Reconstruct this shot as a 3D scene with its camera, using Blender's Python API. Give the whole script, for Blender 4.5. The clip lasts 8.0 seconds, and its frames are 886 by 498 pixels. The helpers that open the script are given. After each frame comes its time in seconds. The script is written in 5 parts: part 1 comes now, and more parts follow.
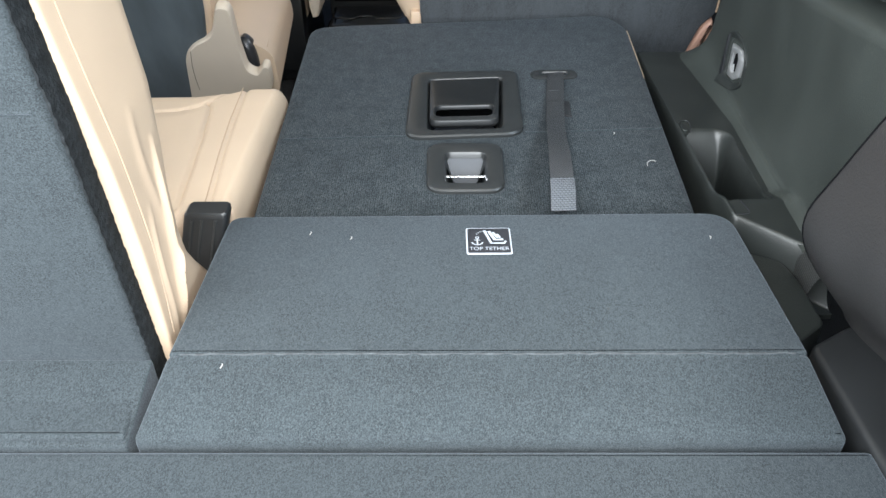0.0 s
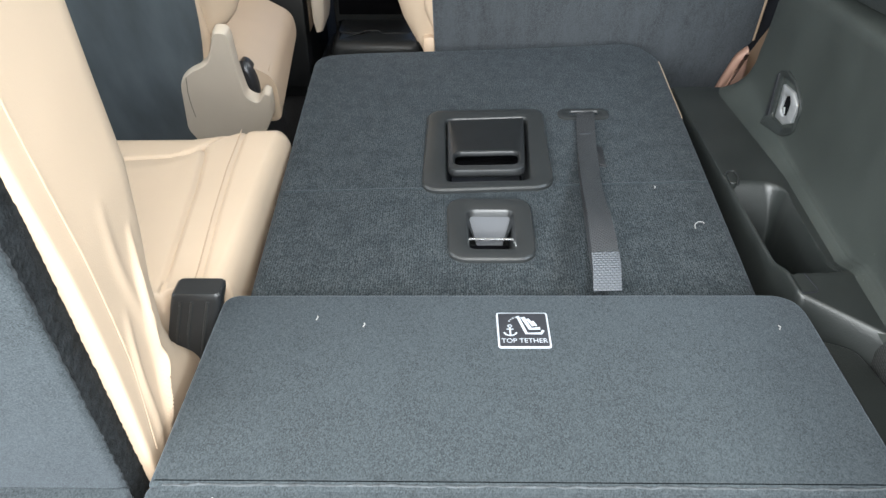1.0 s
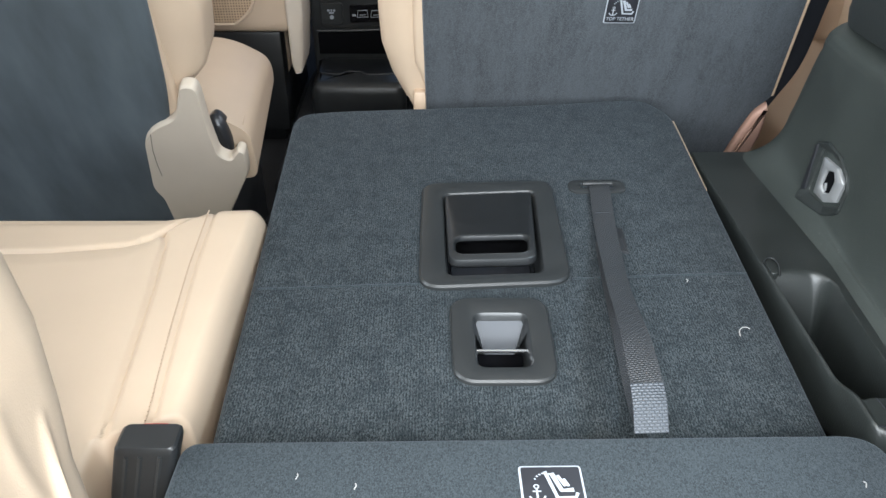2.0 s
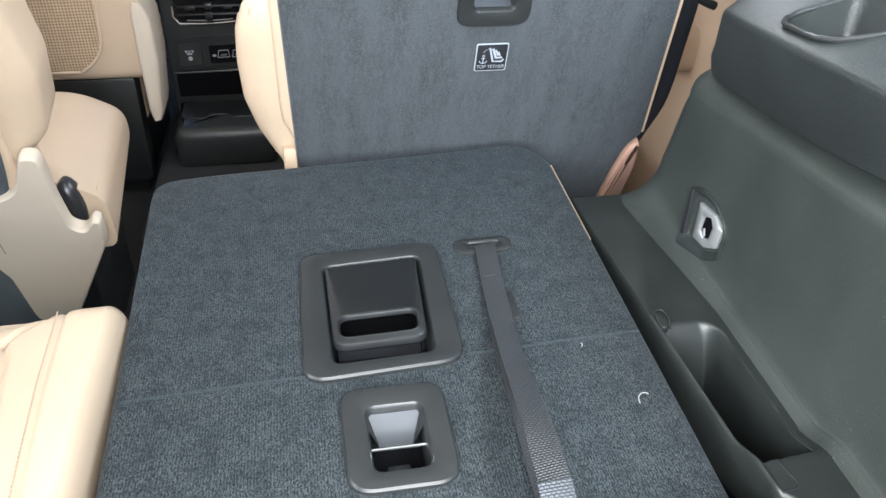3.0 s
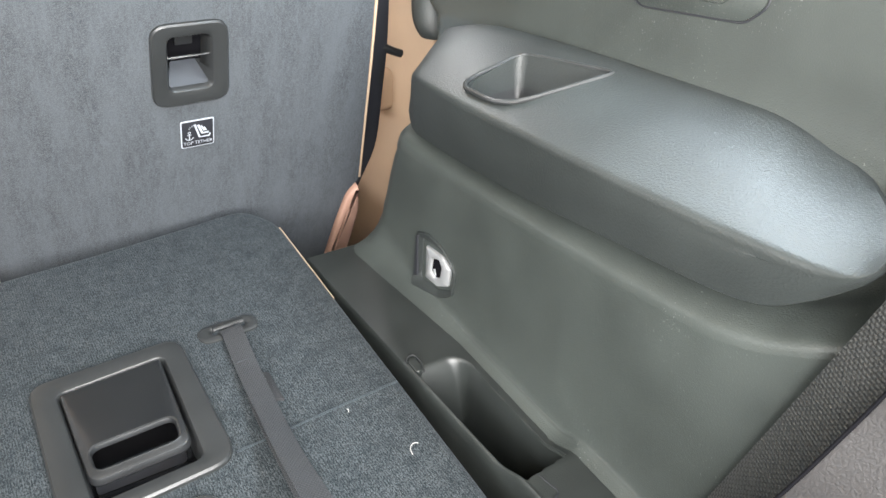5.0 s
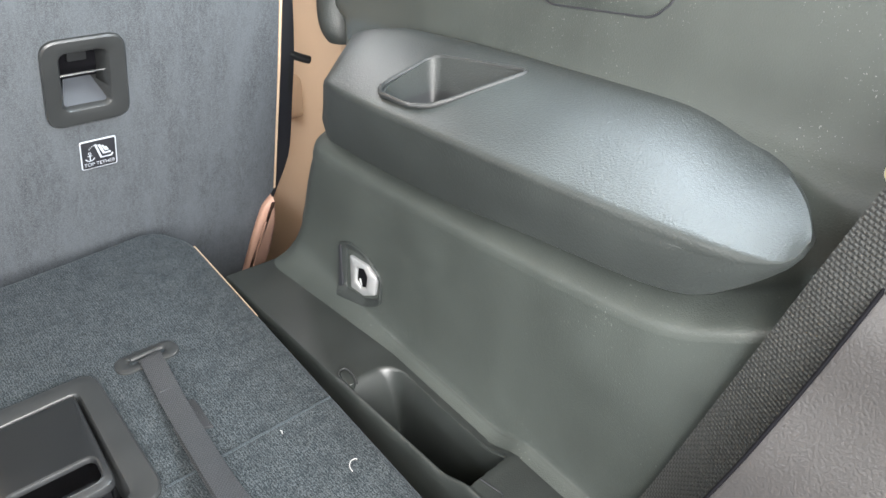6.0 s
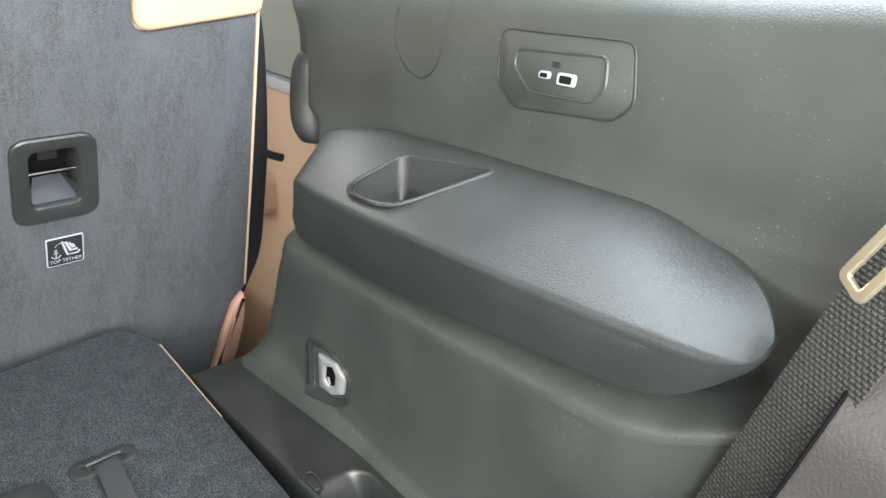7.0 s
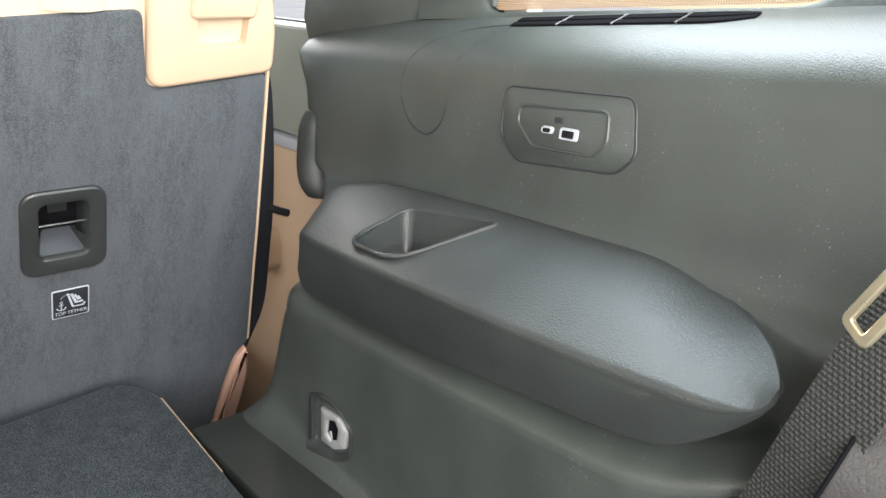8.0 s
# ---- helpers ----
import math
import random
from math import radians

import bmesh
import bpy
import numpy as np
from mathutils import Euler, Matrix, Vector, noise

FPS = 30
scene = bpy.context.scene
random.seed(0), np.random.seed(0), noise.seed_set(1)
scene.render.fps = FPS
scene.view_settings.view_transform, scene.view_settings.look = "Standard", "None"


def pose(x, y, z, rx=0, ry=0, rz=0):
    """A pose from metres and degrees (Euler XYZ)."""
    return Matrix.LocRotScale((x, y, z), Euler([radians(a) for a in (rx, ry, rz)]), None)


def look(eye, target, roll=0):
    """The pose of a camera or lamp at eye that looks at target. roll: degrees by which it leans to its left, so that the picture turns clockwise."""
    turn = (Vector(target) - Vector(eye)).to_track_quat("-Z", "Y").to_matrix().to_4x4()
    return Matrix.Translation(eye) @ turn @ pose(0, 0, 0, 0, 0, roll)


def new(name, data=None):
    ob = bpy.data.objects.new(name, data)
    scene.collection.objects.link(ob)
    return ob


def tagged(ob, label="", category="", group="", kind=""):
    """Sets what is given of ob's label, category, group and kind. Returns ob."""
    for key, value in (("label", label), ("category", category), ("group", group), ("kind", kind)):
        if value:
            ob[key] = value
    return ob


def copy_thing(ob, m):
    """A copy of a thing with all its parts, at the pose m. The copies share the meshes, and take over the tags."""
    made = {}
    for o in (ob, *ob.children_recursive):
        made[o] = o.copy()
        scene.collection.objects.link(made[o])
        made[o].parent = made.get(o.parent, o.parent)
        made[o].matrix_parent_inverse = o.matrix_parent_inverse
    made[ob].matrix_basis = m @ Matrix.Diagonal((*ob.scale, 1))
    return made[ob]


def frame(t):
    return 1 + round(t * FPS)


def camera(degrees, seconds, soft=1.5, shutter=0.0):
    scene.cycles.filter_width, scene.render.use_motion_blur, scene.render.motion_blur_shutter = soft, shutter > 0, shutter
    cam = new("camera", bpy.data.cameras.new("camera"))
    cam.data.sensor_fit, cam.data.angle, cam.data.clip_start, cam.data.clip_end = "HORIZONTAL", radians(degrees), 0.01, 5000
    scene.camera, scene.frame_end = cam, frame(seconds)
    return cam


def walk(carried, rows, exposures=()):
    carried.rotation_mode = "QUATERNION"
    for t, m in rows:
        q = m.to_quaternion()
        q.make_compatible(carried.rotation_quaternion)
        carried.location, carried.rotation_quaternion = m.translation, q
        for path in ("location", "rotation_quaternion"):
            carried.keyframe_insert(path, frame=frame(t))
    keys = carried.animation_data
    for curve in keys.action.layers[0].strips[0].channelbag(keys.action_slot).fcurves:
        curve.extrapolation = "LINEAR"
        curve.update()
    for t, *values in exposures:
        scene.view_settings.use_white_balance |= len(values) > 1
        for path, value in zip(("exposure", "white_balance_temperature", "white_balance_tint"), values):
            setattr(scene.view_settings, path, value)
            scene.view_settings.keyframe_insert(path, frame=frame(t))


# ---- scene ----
cam = camera(60.4, 8.0)
PATH = [
    (0, (0.014, 0.031, 0.461), (-0.01, 1.655, -0.705), -0.7),
    (0.5, (-0.005, 0.108, 0.454), (-0.038, 1.727, -0.719), -0.6),
    (1, (-0.011, 0.16, 0.465), (-0.035, 1.783, -0.704), -0.3),
    (1.2, (-0.019, 0.2, 0.449), (-0.034, 1.828, -0.712), -0.3),
    (2.3, (-0.034, 0.34, 0.479), (0.032, 2.002, -0.632), 1.0),
    (2.5, (-0.034, 0.36, 0.49), (0.073, 2.024, -0.614), 1.3),
    (3, (-0.026, 0.384, 0.489), (0.303, 2.03, -0.599), 1.6),
    (3.5, (-0.03, 0.399, 0.487), (0.523, 1.995, -0.585), 2.3),
    (4, (-0.032, 0.392, 0.509), (0.61, 1.961, -0.552), 2.2),
    (4.5, (-0.032, 0.394, 0.532), (0.788, 1.89, -0.511), 2.2),
    (5, (-0.028, 0.399, 0.55), (0.94, 1.811, -0.482), 2.4),
    (6.3, (-0.023, 0.416, 0.549), (1.145, 1.685, -0.463), 2.4),
    (6.5, (-0.02, 0.415, 0.55), (1.167, 1.695, -0.425), 2.5),
    (7, (-0.015, 0.413, 0.553), (1.236, 1.748, -0.256), 2.6),
    (7.5, (-0.024, 0.411, 0.55), (1.255, 1.78, -0.15), 2.7),
    (8, (-0.023, 0.408, 0.547), (1.259, 1.793, -0.114), 2.7),
]
EXPOSURES = [(0.0, 1.14, 6450, 8), (1.0, 1.22, 6600, 8), (2.5, 1.42, 6280, 8), (3.5, 1.98, 6720, 10), (4.5, 2.12, 7000, 12), (6.5, 2.16, 7000, 12), (7.0, 1.78, 7100, 12), (8.0, 1.38, 7150, 12)]
walk(cam, [(t, look(eye, target, roll)) for t, eye, target, roll in PATH], EXPOSURES)


# ---- daylight ----
world = bpy.data.worlds.new("sky")
scene.world = world
world.use_nodes = True
wn = world.node_tree
sky = wn.nodes.new("ShaderNodeTexSky")
sky.sky_type, sky.sun_disc = "NISHITA", False
sky.sun_elevation, sky.sun_rotation = radians(48), radians(150)
wn.nodes["Background"].inputs["Strength"].default_value = 0.15
wn.links.new(sky.outputs["Color"], wn.nodes["Background"].inputs["Color"])

sun = new("sun", bpy.data.lights.new("sun", "SUN"))
sun.data.energy, sun.data.angle, sun.data.color = 1.8, radians(12), (1.0, 0.96, 0.9)
sun.matrix_world = look((1.27, -1.60, 3.0), (0, 0.6, 0))


def opening_light(name, eye, target, wide, high, watts, colour):
    ob = new(name, bpy.data.lights.new(name, "AREA"))
    ob.data.shape, ob.data.size, ob.data.size_y, ob.data.energy, ob.data.color = "RECTANGLE", wide, high, watts, colour
    ob.matrix_world = look(eye, target)
    return ob


opening_light("tailgate_daylight", (-0.22, -0.20, 0.68), (0.1, 0.9, 0.05), 1.50, 0.85, 36.0, (0.95, 0.98, 1.0))
opening_light("right_window_daylight", (0.618, 0.84, 0.760), (-0.1, 0.9, 0.1), 0.46, 0.20, 3.4, (0.68, 0.85, 1.0))
opening_light("left_window_daylight", (-1.25, 0.75, 0.74), (0.0, 0.9, 0.1), 0.8, 0.36, 5.0, (0.9, 0.96, 1.0))
opening_light("left_door_daylight", (-1.25, 1.95, 0.74), (0.0, 1.8, -0.1), 0.9, 0.36, 3.3, (0.95, 0.97, 1.0))
opening_light("right_door_daylight", (0.86, 1.95, 0.74), (0.0, 1.8, -0.1), 0.9, 0.36, 3.5, (0.95, 0.97, 1.0))


# ---- materials ----
def material(name, colour, rough=0.5, metal=0.0, spread=0.15, patch=6.0, grain=900.0, bump=0.1, depth=0.0006,
             stretch=(1, 1, 1), ribs=0.0, sheen=0.0, fleck=None, dust=None, specular=0.5, nap=0.0, fleck_range=(0.45, 0.72), worn=0.0, lay=(1, 1, 1), tufts=0.0):
    """A surface with a blotchy base at one scale, fine grain at another, and relief."""
    m = bpy.data.materials.new(name)
    m.use_nodes = True
    n, l = m.node_tree.nodes, m.node_tree.links
    b = n["Principled BSDF"]
    co = n.new("ShaderNodeTexCoord")
    mp = n.new("ShaderNodeMapping")
    mp.inputs["Scale"].default_value = stretch
    l.new(co.outputs["Object"], mp.inputs["Vector"])
    big = n.new("ShaderNodeTexNoise")
    big.inputs["Scale"].default_value, big.inputs["Detail"].default_value = patch, 5
    l.new(mp.outputs["Vector"], big.inputs["Vector"])
    fine = n.new("ShaderNodeTexNoise")
    fine.inputs["Scale"].default_value, fine.inputs["Detail"].default_value = grain, 4
    tuft = n.new("ShaderNodeMapping")
    tuft.inputs["Scale"].default_value = lay
    l.new(co.outputs["Object"], tuft.inputs["Vector"])
    l.new(tuft.outputs["Vector"], fine.inputs["Vector"])
    ramp = n.new("ShaderNodeValToRGB")
    c = Vector(colour)
    ramp.color_ramp.elements[0].position, ramp.color_ramp.elements[1].position = 0.3, 0.7
    ramp.color_ramp.elements[0].color = (*(c * (1 - spread)), 1)
    ramp.color_ramp.elements[1].color = (*(c * (1 + spread)), 1)
    l.new(big.outputs["Fac"], ramp.inputs["Fac"])
    colour_out = ramp.outputs["Color"]

    def mix(other, factor):
        nonlocal colour_out
        x = n.new("ShaderNodeMix")
        x.data_type = "RGBA"
        l.new(colour_out, x.inputs["A"])
        x.inputs["B"].default_value = (*other, 1)
        l.new(factor, x.inputs["Factor"])
        colour_out = x.outputs["Result"]

    def step(source, low, high):
        x = n.new("ShaderNodeMapRange")
        x.inputs["From Min"].default_value, x.inputs["From Max"].default_value = low, high
        l.new(source, x.inputs["Value"])
        return x.outputs["Result"]

    if nap:
        # brushed patches where the pile lies the other way
        brushed = n.new("ShaderNodeTexNoise")
        brushed.inputs["Scale"].default_value, brushed.inputs["Detail"].default_value = 140, 6
        brushed.inputs["Roughness"].default_value = 0.7
        l.new(mp.outputs["Vector"], brushed.inputs["Vector"])
        mix(tuple(c * nap), step(brushed.outputs["Fac"], 0.48, 0.72))
    height = fine.outputs["Fac"]

    def combine(operation, a, b):
        x = n.new("ShaderNodeMath")
        x.operation = operation
        l.new(a, x.inputs[0])
        if isinstance(b, float):
            x.inputs[1].default_value = b
        else:
            l.new(b, x.inputs[1])
        return x.outputs[0]

    if tufts:
        # each loop's catch of light, put into the colour as its own tone
        cell = n.new("ShaderNodeTexVoronoi")
        cell.inputs["Scale"].default_value = tufts
        l.new(tuft.outputs["Vector"], cell.inputs["Vector"])
        height = combine("ADD", combine("MULTIPLY", height, 0.62), combine("MULTIPLY", cell.outputs["Color"], 0.38))
    if ribs:
        w = n.new("ShaderNodeTexWave")
        w.wave_type, w.bands_direction = "BANDS", "X"
        w.inputs["Scale"].default_value, w.inputs["Distortion"].default_value = ribs, 4.0
        w.inputs["Detail"].default_value, w.inputs["Detail Scale"].default_value = 2, 3
        l.new(co.outputs["Object"], w.inputs["Vector"])
        height = combine("ADD", combine("MULTIPLY", height, 0.90), combine("MULTIPLY", w.outputs["Fac"], 0.10))
    if fleck:
        mix(fleck, step(height, *fleck_range))
    if worn:
        # trodden patches and streaks that show the dark backing
        flat = n.new("ShaderNodeTexNoise")
        flat.inputs["Scale"].default_value, flat.inputs["Detail"].default_value, flat.inputs["Roughness"].default_value = worn, 7, 0.68
        l.new(mp.outputs["Vector"], flat.inputs["Vector"])
        mix(tuple(c), combine("MULTIPLY", step(flat.outputs["Fac"], 0.44, 0.68), 0.52))
    if dust:
        d = n.new("ShaderNodeTexNoise")
        d.inputs["Scale"].default_value, d.inputs["Detail"].default_value = 470, 2
        l.new(co.outputs["Object"], d.inputs["Vector"])
        where = n.new("ShaderNodeTexNoise")
        where.inputs["Scale"].default_value, where.inputs["Detail"].default_value = 14, 4
        l.new(co.outputs["Object"], where.inputs["Vector"])
        mix(dust, combine("MULTIPLY", step(d.outputs["Fac"], 0.675, 0.74), step(where.outputs["Fac"], 0.47, 0.66)))
        mix(tuple(c * 1.5), combine("MULTIPLY", step(where.outputs["Fac"], 0.52, 0.80), 0.3))
    l.new(colour_out, b.inputs["Base Color"])
    b.inputs["Metallic"].default_value = metal
    b.inputs["Specular IOR Level"].default_value = specular
    rr = n.new("ShaderNodeMapRange")
    rr.inputs["To Min"].default_value, rr.inputs["To Max"].default_value = max(0.02, rough - 0.08), min(1.0, rough + 0.08)
    l.new(big.outputs["Fac"], rr.inputs["Value"])
    l.new(rr.outputs["Result"], b.inputs["Roughness"])
    if sheen:
        b.inputs["Sheen Weight"].default_value, b.inputs["Sheen Roughness"].default_value = sheen, 0.45
        b.inputs["Sheen Tint"].default_value = (0.75, 0.85, 1.0, 1)
    bp = n.new("ShaderNodeBump")
    bp.inputs["Strength"].default_value, bp.inputs["Distance"].default_value = bump, depth
    l.new(height, bp.inputs["Height"])
    l.new(bp.outputs["Normal"], b.inputs["Normal"])
    return m


CARPET = material("charcoal_loop_carpet", (0.0066, 0.0092, 0.0110), 0.95, spread=0.30, patch=60, grain=820, bump=0.3, depth=0.0008,
                  ribs=120, sheen=0.07, fleck=(0.060, 0.069, 0.073), specular=0.15, nap=1.7, worn=42, fleck_range=(0.40, 0.68), lay=(1.35, 0.60, 1), tufts=950)
PILE = material("charcoal_pile_carpet", (0.0115, 0.0148, 0.0170), 0.95, spread=0.28, patch=30, grain=1050, bump=0.35, depth=0.0008,
                sheen=0.15, fleck=(0.038, 0.047, 0.052), specular=0.2, nap=1.6, fleck_range=(0.34, 0.72), lay=(1.0, 0.70, 1), tufts=1250)
VELOUR = material("blue_grey_velour", (0.0395, 0.0445, 0.0500), 0.9, spread=0.40, patch=22, grain=900, bump=0.35, depth=0.0006,
                  stretch=(1.6, 1, 0.26), sheen=0.2, fleck=(0.077, 0.084, 0.090), specular=0.15, nap=1.55, fleck_range=(0.38, 0.72), tufts=1100)
LEATHER = material("beige_leather", (0.510, 0.393, 0.288), 0.45, spread=0.05, patch=8, grain=900, bump=0.22, depth=0.0005)
CREAM = material("cream_plastic", (0.46, 0.335, 0.235), 0.45, spread=0.04, patch=7, grain=1300, bump=0.15, depth=0.0003)
SHIELD = material("greige_plastic", (0.50, 0.43, 0.35), 0.5, spread=0.05, patch=7, grain=1300, bump=0.15, depth=0.0003)
TRIM = material("dark_green_grey_plastic", (0.0370, 0.0430, 0.0400), 0.40, spread=0.18, patch=9, grain=700, bump=0.50, depth=0.0009, specular=0.40,
                dust=(0.19, 0.20, 0.19))
SOFT = material("grained_armrest_skin", (0.0215, 0.0250, 0.0244), 0.43, specular=0.44, spread=0.22, patch=9, grain=500, bump=0.55, depth=0.0009)
BLACK = material("black_plastic", (0.014, 0.015, 0.016), 0.38, spread=0.15, patch=20, grain=1500, bump=0.18, depth=0.0003)
# TRIM's plastic again, darkened for the shade down on the ledge
SHADED_TRIM = material("shaded_trim_plastic", (0.0180, 0.0208, 0.0200), 0.38, spread=0.18, patch=16, grain=620, bump=0.4, depth=0.0006)
BEZEL = material("dark_bezel_plastic", (0.0205, 0.0220, 0.0226), 0.36, spread=0.1, patch=20, grain=1500, bump=0.15, depth=0.0003)
GLOSS = material("gloss_black", (0.008, 0.008, 0.009), 0.12, spread=0.1, bump=0.02)
SATIN = material("satin_metal", (0.52, 0.53, 0.54), 0.32, metal=0.66, spread=0.08, patch=40, grain=1500, bump=0.06, depth=0.0002)
ROD = material("bright_wire", (0.75, 0.76, 0.78), 0.2, metal=1.0, spread=0.05, patch=40, bump=0.03)
WEB = material("charcoal_webbing", (0.013, 0.014, 0.016), 0.6, spread=0.1, patch=30, grain=800, bump=0.6, depth=0.0008)
WHITE = material("white_print", (0.32, 0.345, 0.38), 0.6, spread=0.03, patch=60, bump=0.02)
INK = material("label_black", (0.012, 0.013, 0.017), 0.55, spread=0.1, patch=60, bump=0.05)
# near black without gloss: stands for the shade in gaps and openings
VOID = material("opening_shade", (0.004, 0.004, 0.005), 0.95, spread=0.1, patch=60, bump=0.02, specular=0.05)
SCOOP = material("slate_scoop_plastic", (0.026, 0.030, 0.037), 0.44, specular=0.32, spread=0.12, patch=30, grain=1500, bump=0.12, depth=0.0003)
RED = material("red_button", (0.55, 0.03, 0.025), 0.4, spread=0.06, patch=60, bump=0.04)
LINT = material("pale_lint", (0.27, 0.27, 0.265), 0.9, spread=0.1, patch=90, bump=0.2)
FLOORMAT = material("black_footwell_carpet", (0.012, 0.012, 0.013), 0.95, spread=0.2, patch=20, grain=500, bump=0.8, depth=0.002)
PILLAR = material("warm_charcoal_skin", (0.0275, 0.0265, 0.0268), 0.36, spread=0.16, patch=9, grain=520, bump=0.6, depth=0.0008)
HEADLINER = material("pale_headliner", (0.55, 0.53, 0.49), 0.9, spread=0.05, patch=12, grain=900, bump=0.3)
GROUND = material("concrete_ground", (0.30, 0.29, 0.27), 0.9, spread=0.15, patch=0.6, grain=60, bump=0.4, depth=0.004)
DOOR_GREY = material("sage_grey_door_skin", (0.20, 0.22, 0.20), 0.55, spread=0.06, patch=8, grain=900, bump=0.2)
BRASS = material("pale_gilt_metal", (0.80, 0.72, 0.52), 0.3, metal=0.9, spread=0.06, patch=60, bump=0.04)
BLUSH = material("blush_plastic", (0.42, 0.25, 0.19), 0.5, spread=0.06, patch=12, bump=0.1)
# the same velour, paler to make up for weaker light on the left
LEFT_VELOUR = material("left_velour", (0.070, 0.084, 0.094), 0.92, spread=0.25, patch=12, grain=900, bump=0.35, depth=0.0006, stretch=(1.4, 1, 0.4), sheen=0.15, specular=0.2)
MESH = material("beige_mesh", (0.46, 0.33, 0.22), 0.8, spread=0.12, patch=60, grain=900, bump=0.4, depth=0.001)
_n, _l = MESH.node_tree.nodes, MESH.node_tree.links
_co, _mp, _dots, _mix = _n.new("ShaderNodeTexCoord"), _n.new("ShaderNodeMapping"), _n.new("ShaderNodeTexVoronoi"), _n.new("ShaderNodeMix")
_mp.inputs["Rotation"].default_value = (radians(90), 0, 0)
_dots.voronoi_dimensions = "2D"
_dots.inputs["Scale"].default_value, _dots.inputs["Randomness"].default_value = 150, 0.0
_mix.data_type = "RGBA"
_step = _n.new("ShaderNodeMapRange")
_step.inputs["From Min"].default_value, _step.inputs["From Max"].default_value = 0.26, 0.36
_l.new(_co.outputs["Object"], _mp.inputs["Vector"])
_l.new(_mp.outputs["Vector"], _dots.inputs["Vector"])
_l.new(_dots.outputs["Distance"], _step.inputs["Value"])
_l.new(_step.outputs["Result"], _mix.inputs["Factor"])
_base = _n["Principled BSDF"].inputs["Base Color"]
_l.new(_base.links[0].from_socket, _mix.inputs["B"])
_mix.inputs["A"].default_value = (0.16, 0.11, 0.07, 1)
_l.new(_mix.outputs["Result"], _base)
BLIND = bpy.data.materials.new("perforated_blind")
BLIND.use_nodes = True
_n, _l = BLIND.node_tree.nodes, BLIND.node_tree.links
_co, _mp, _dots = _n.new("ShaderNodeTexCoord"), _n.new("ShaderNodeMapping"), _n.new("ShaderNodeTexVoronoi")
_mp.inputs["Rotation"].default_value = (0, radians(90), 0)
_dots.voronoi_dimensions = "2D"
_dots.inputs["Scale"].default_value, _dots.inputs["Randomness"].default_value = 380, 0.0
_clear, _cloth, _mix = _n.new("ShaderNodeBsdfTransparent"), _n.new("ShaderNodeBsdfTranslucent"), _n.new("ShaderNodeMixShader")
_cloth.inputs["Color"].default_value = (0.80, 0.61, 0.44, 1)
_clear.inputs["Color"].default_value = (0.95, 0.95, 0.95, 1)
_step = _n.new("ShaderNodeMapRange")
_step.inputs["From Min"].default_value, _step.inputs["From Max"].default_value = 0.30, 0.40
_l.new(_co.outputs["Object"], _mp.inputs["Vector"])
_l.new(_mp.outputs["Vector"], _dots.inputs["Vector"])
_l.new(_dots.outputs["Distance"], _step.inputs["Value"])
_l.new(_step.outputs["Result"], _mix.inputs["Fac"])
_l.new(_clear.outputs[0], _mix.inputs[1])
_l.new(_cloth.outputs[0], _mix.inputs[2])
_l.new(_mix.outputs[0], _n["Material Output"].inputs["Surface"])
FRAY = material("frayed_carpet", (0.038, 0.044, 0.049), 0.95, spread=0.4, patch=120, grain=500, bump=1.0, depth=0.002)
EDGE = material("dark_edge_felt", (0.0150, 0.0172, 0.0190), 0.97, spread=0.45, patch=150, grain=420, bump=0.8, depth=0.0015, specular=0.1)
THREAD = material("beige_thread", (0.43, 0.325, 0.235), 0.8, spread=0.05, patch=90, bump=0.1)


def woven(name, colour, across, along):
    """Webbing with a raised herringbone of short floats; x runs across the strap and y along it, in the UV map."""
    m = material(name, colour, 0.55, spread=0.1, patch=30)
    n, l = m.node_tree.nodes, m.node_tree.links
    uv = n.new("ShaderNodeUVMap")
    k = n.new("ShaderNodeTexBrick")
    k.offset, k.squash = 0.5, 1.0
    k.inputs["Scale"].default_value = 1.0
    k.inputs["Brick Width"].default_value, k.inputs["Row Height"].default_value = across, along
    k.inputs["Mortar Size"].default_value, k.inputs["Mortar Smooth"].default_value = along * 0.45, 1.0
    l.new(uv.outputs["UV"], k.inputs["Vector"])
    bp = n.new("ShaderNodeBump")
    bp.invert = True
    bp.inputs["Strength"].default_value, bp.inputs["Distance"].default_value = 0.7, 0.0010
    l.new(k.outputs["Fac"], bp.inputs["Height"])
    l.new(bp.outputs["Normal"], n["Principled BSDF"].inputs["Normal"])
    base = n["Principled BSDF"].inputs["Base Color"]
    x = n.new("ShaderNodeMix")
    x.data_type = "RGBA"
    l.new(base.links[0].from_socket, x.inputs["A"])
    x.inputs["B"].default_value = (colour[0] * 0.4, colour[1] * 0.4, colour[2] * 0.4, 1)
    l.new(k.outputs["Fac"], x.inputs["Factor"])
    l.new(x.outputs["Result"], base)
    return m


BELT = woven("woven_belt", (0.048, 0.050, 0.049), 0.0043, 0.0031)
# paler weave: sheen painted on the strap's end, and pale cross stitching
WEB_END = woven("pale_webbing_end", (0.064, 0.072, 0.084), 0.0040, 0.0024)
TETHER = woven("woven_tether", (0.030, 0.032, 0.036), 0.0034, 0.0022)

glass = bpy.data.materials.new("tinted_glass")
glass.use_nodes = True
gp = glass.node_tree.nodes["Principled BSDF"]
gp.inputs["Base Color"].default_value = (0.8, 0.85, 0.83, 1)
gp.inputs["Transmission Weight"].default_value, gp.inputs["Roughness"].default_value, gp.inputs["IOR"].default_value = 1.0, 0.0, 1.05


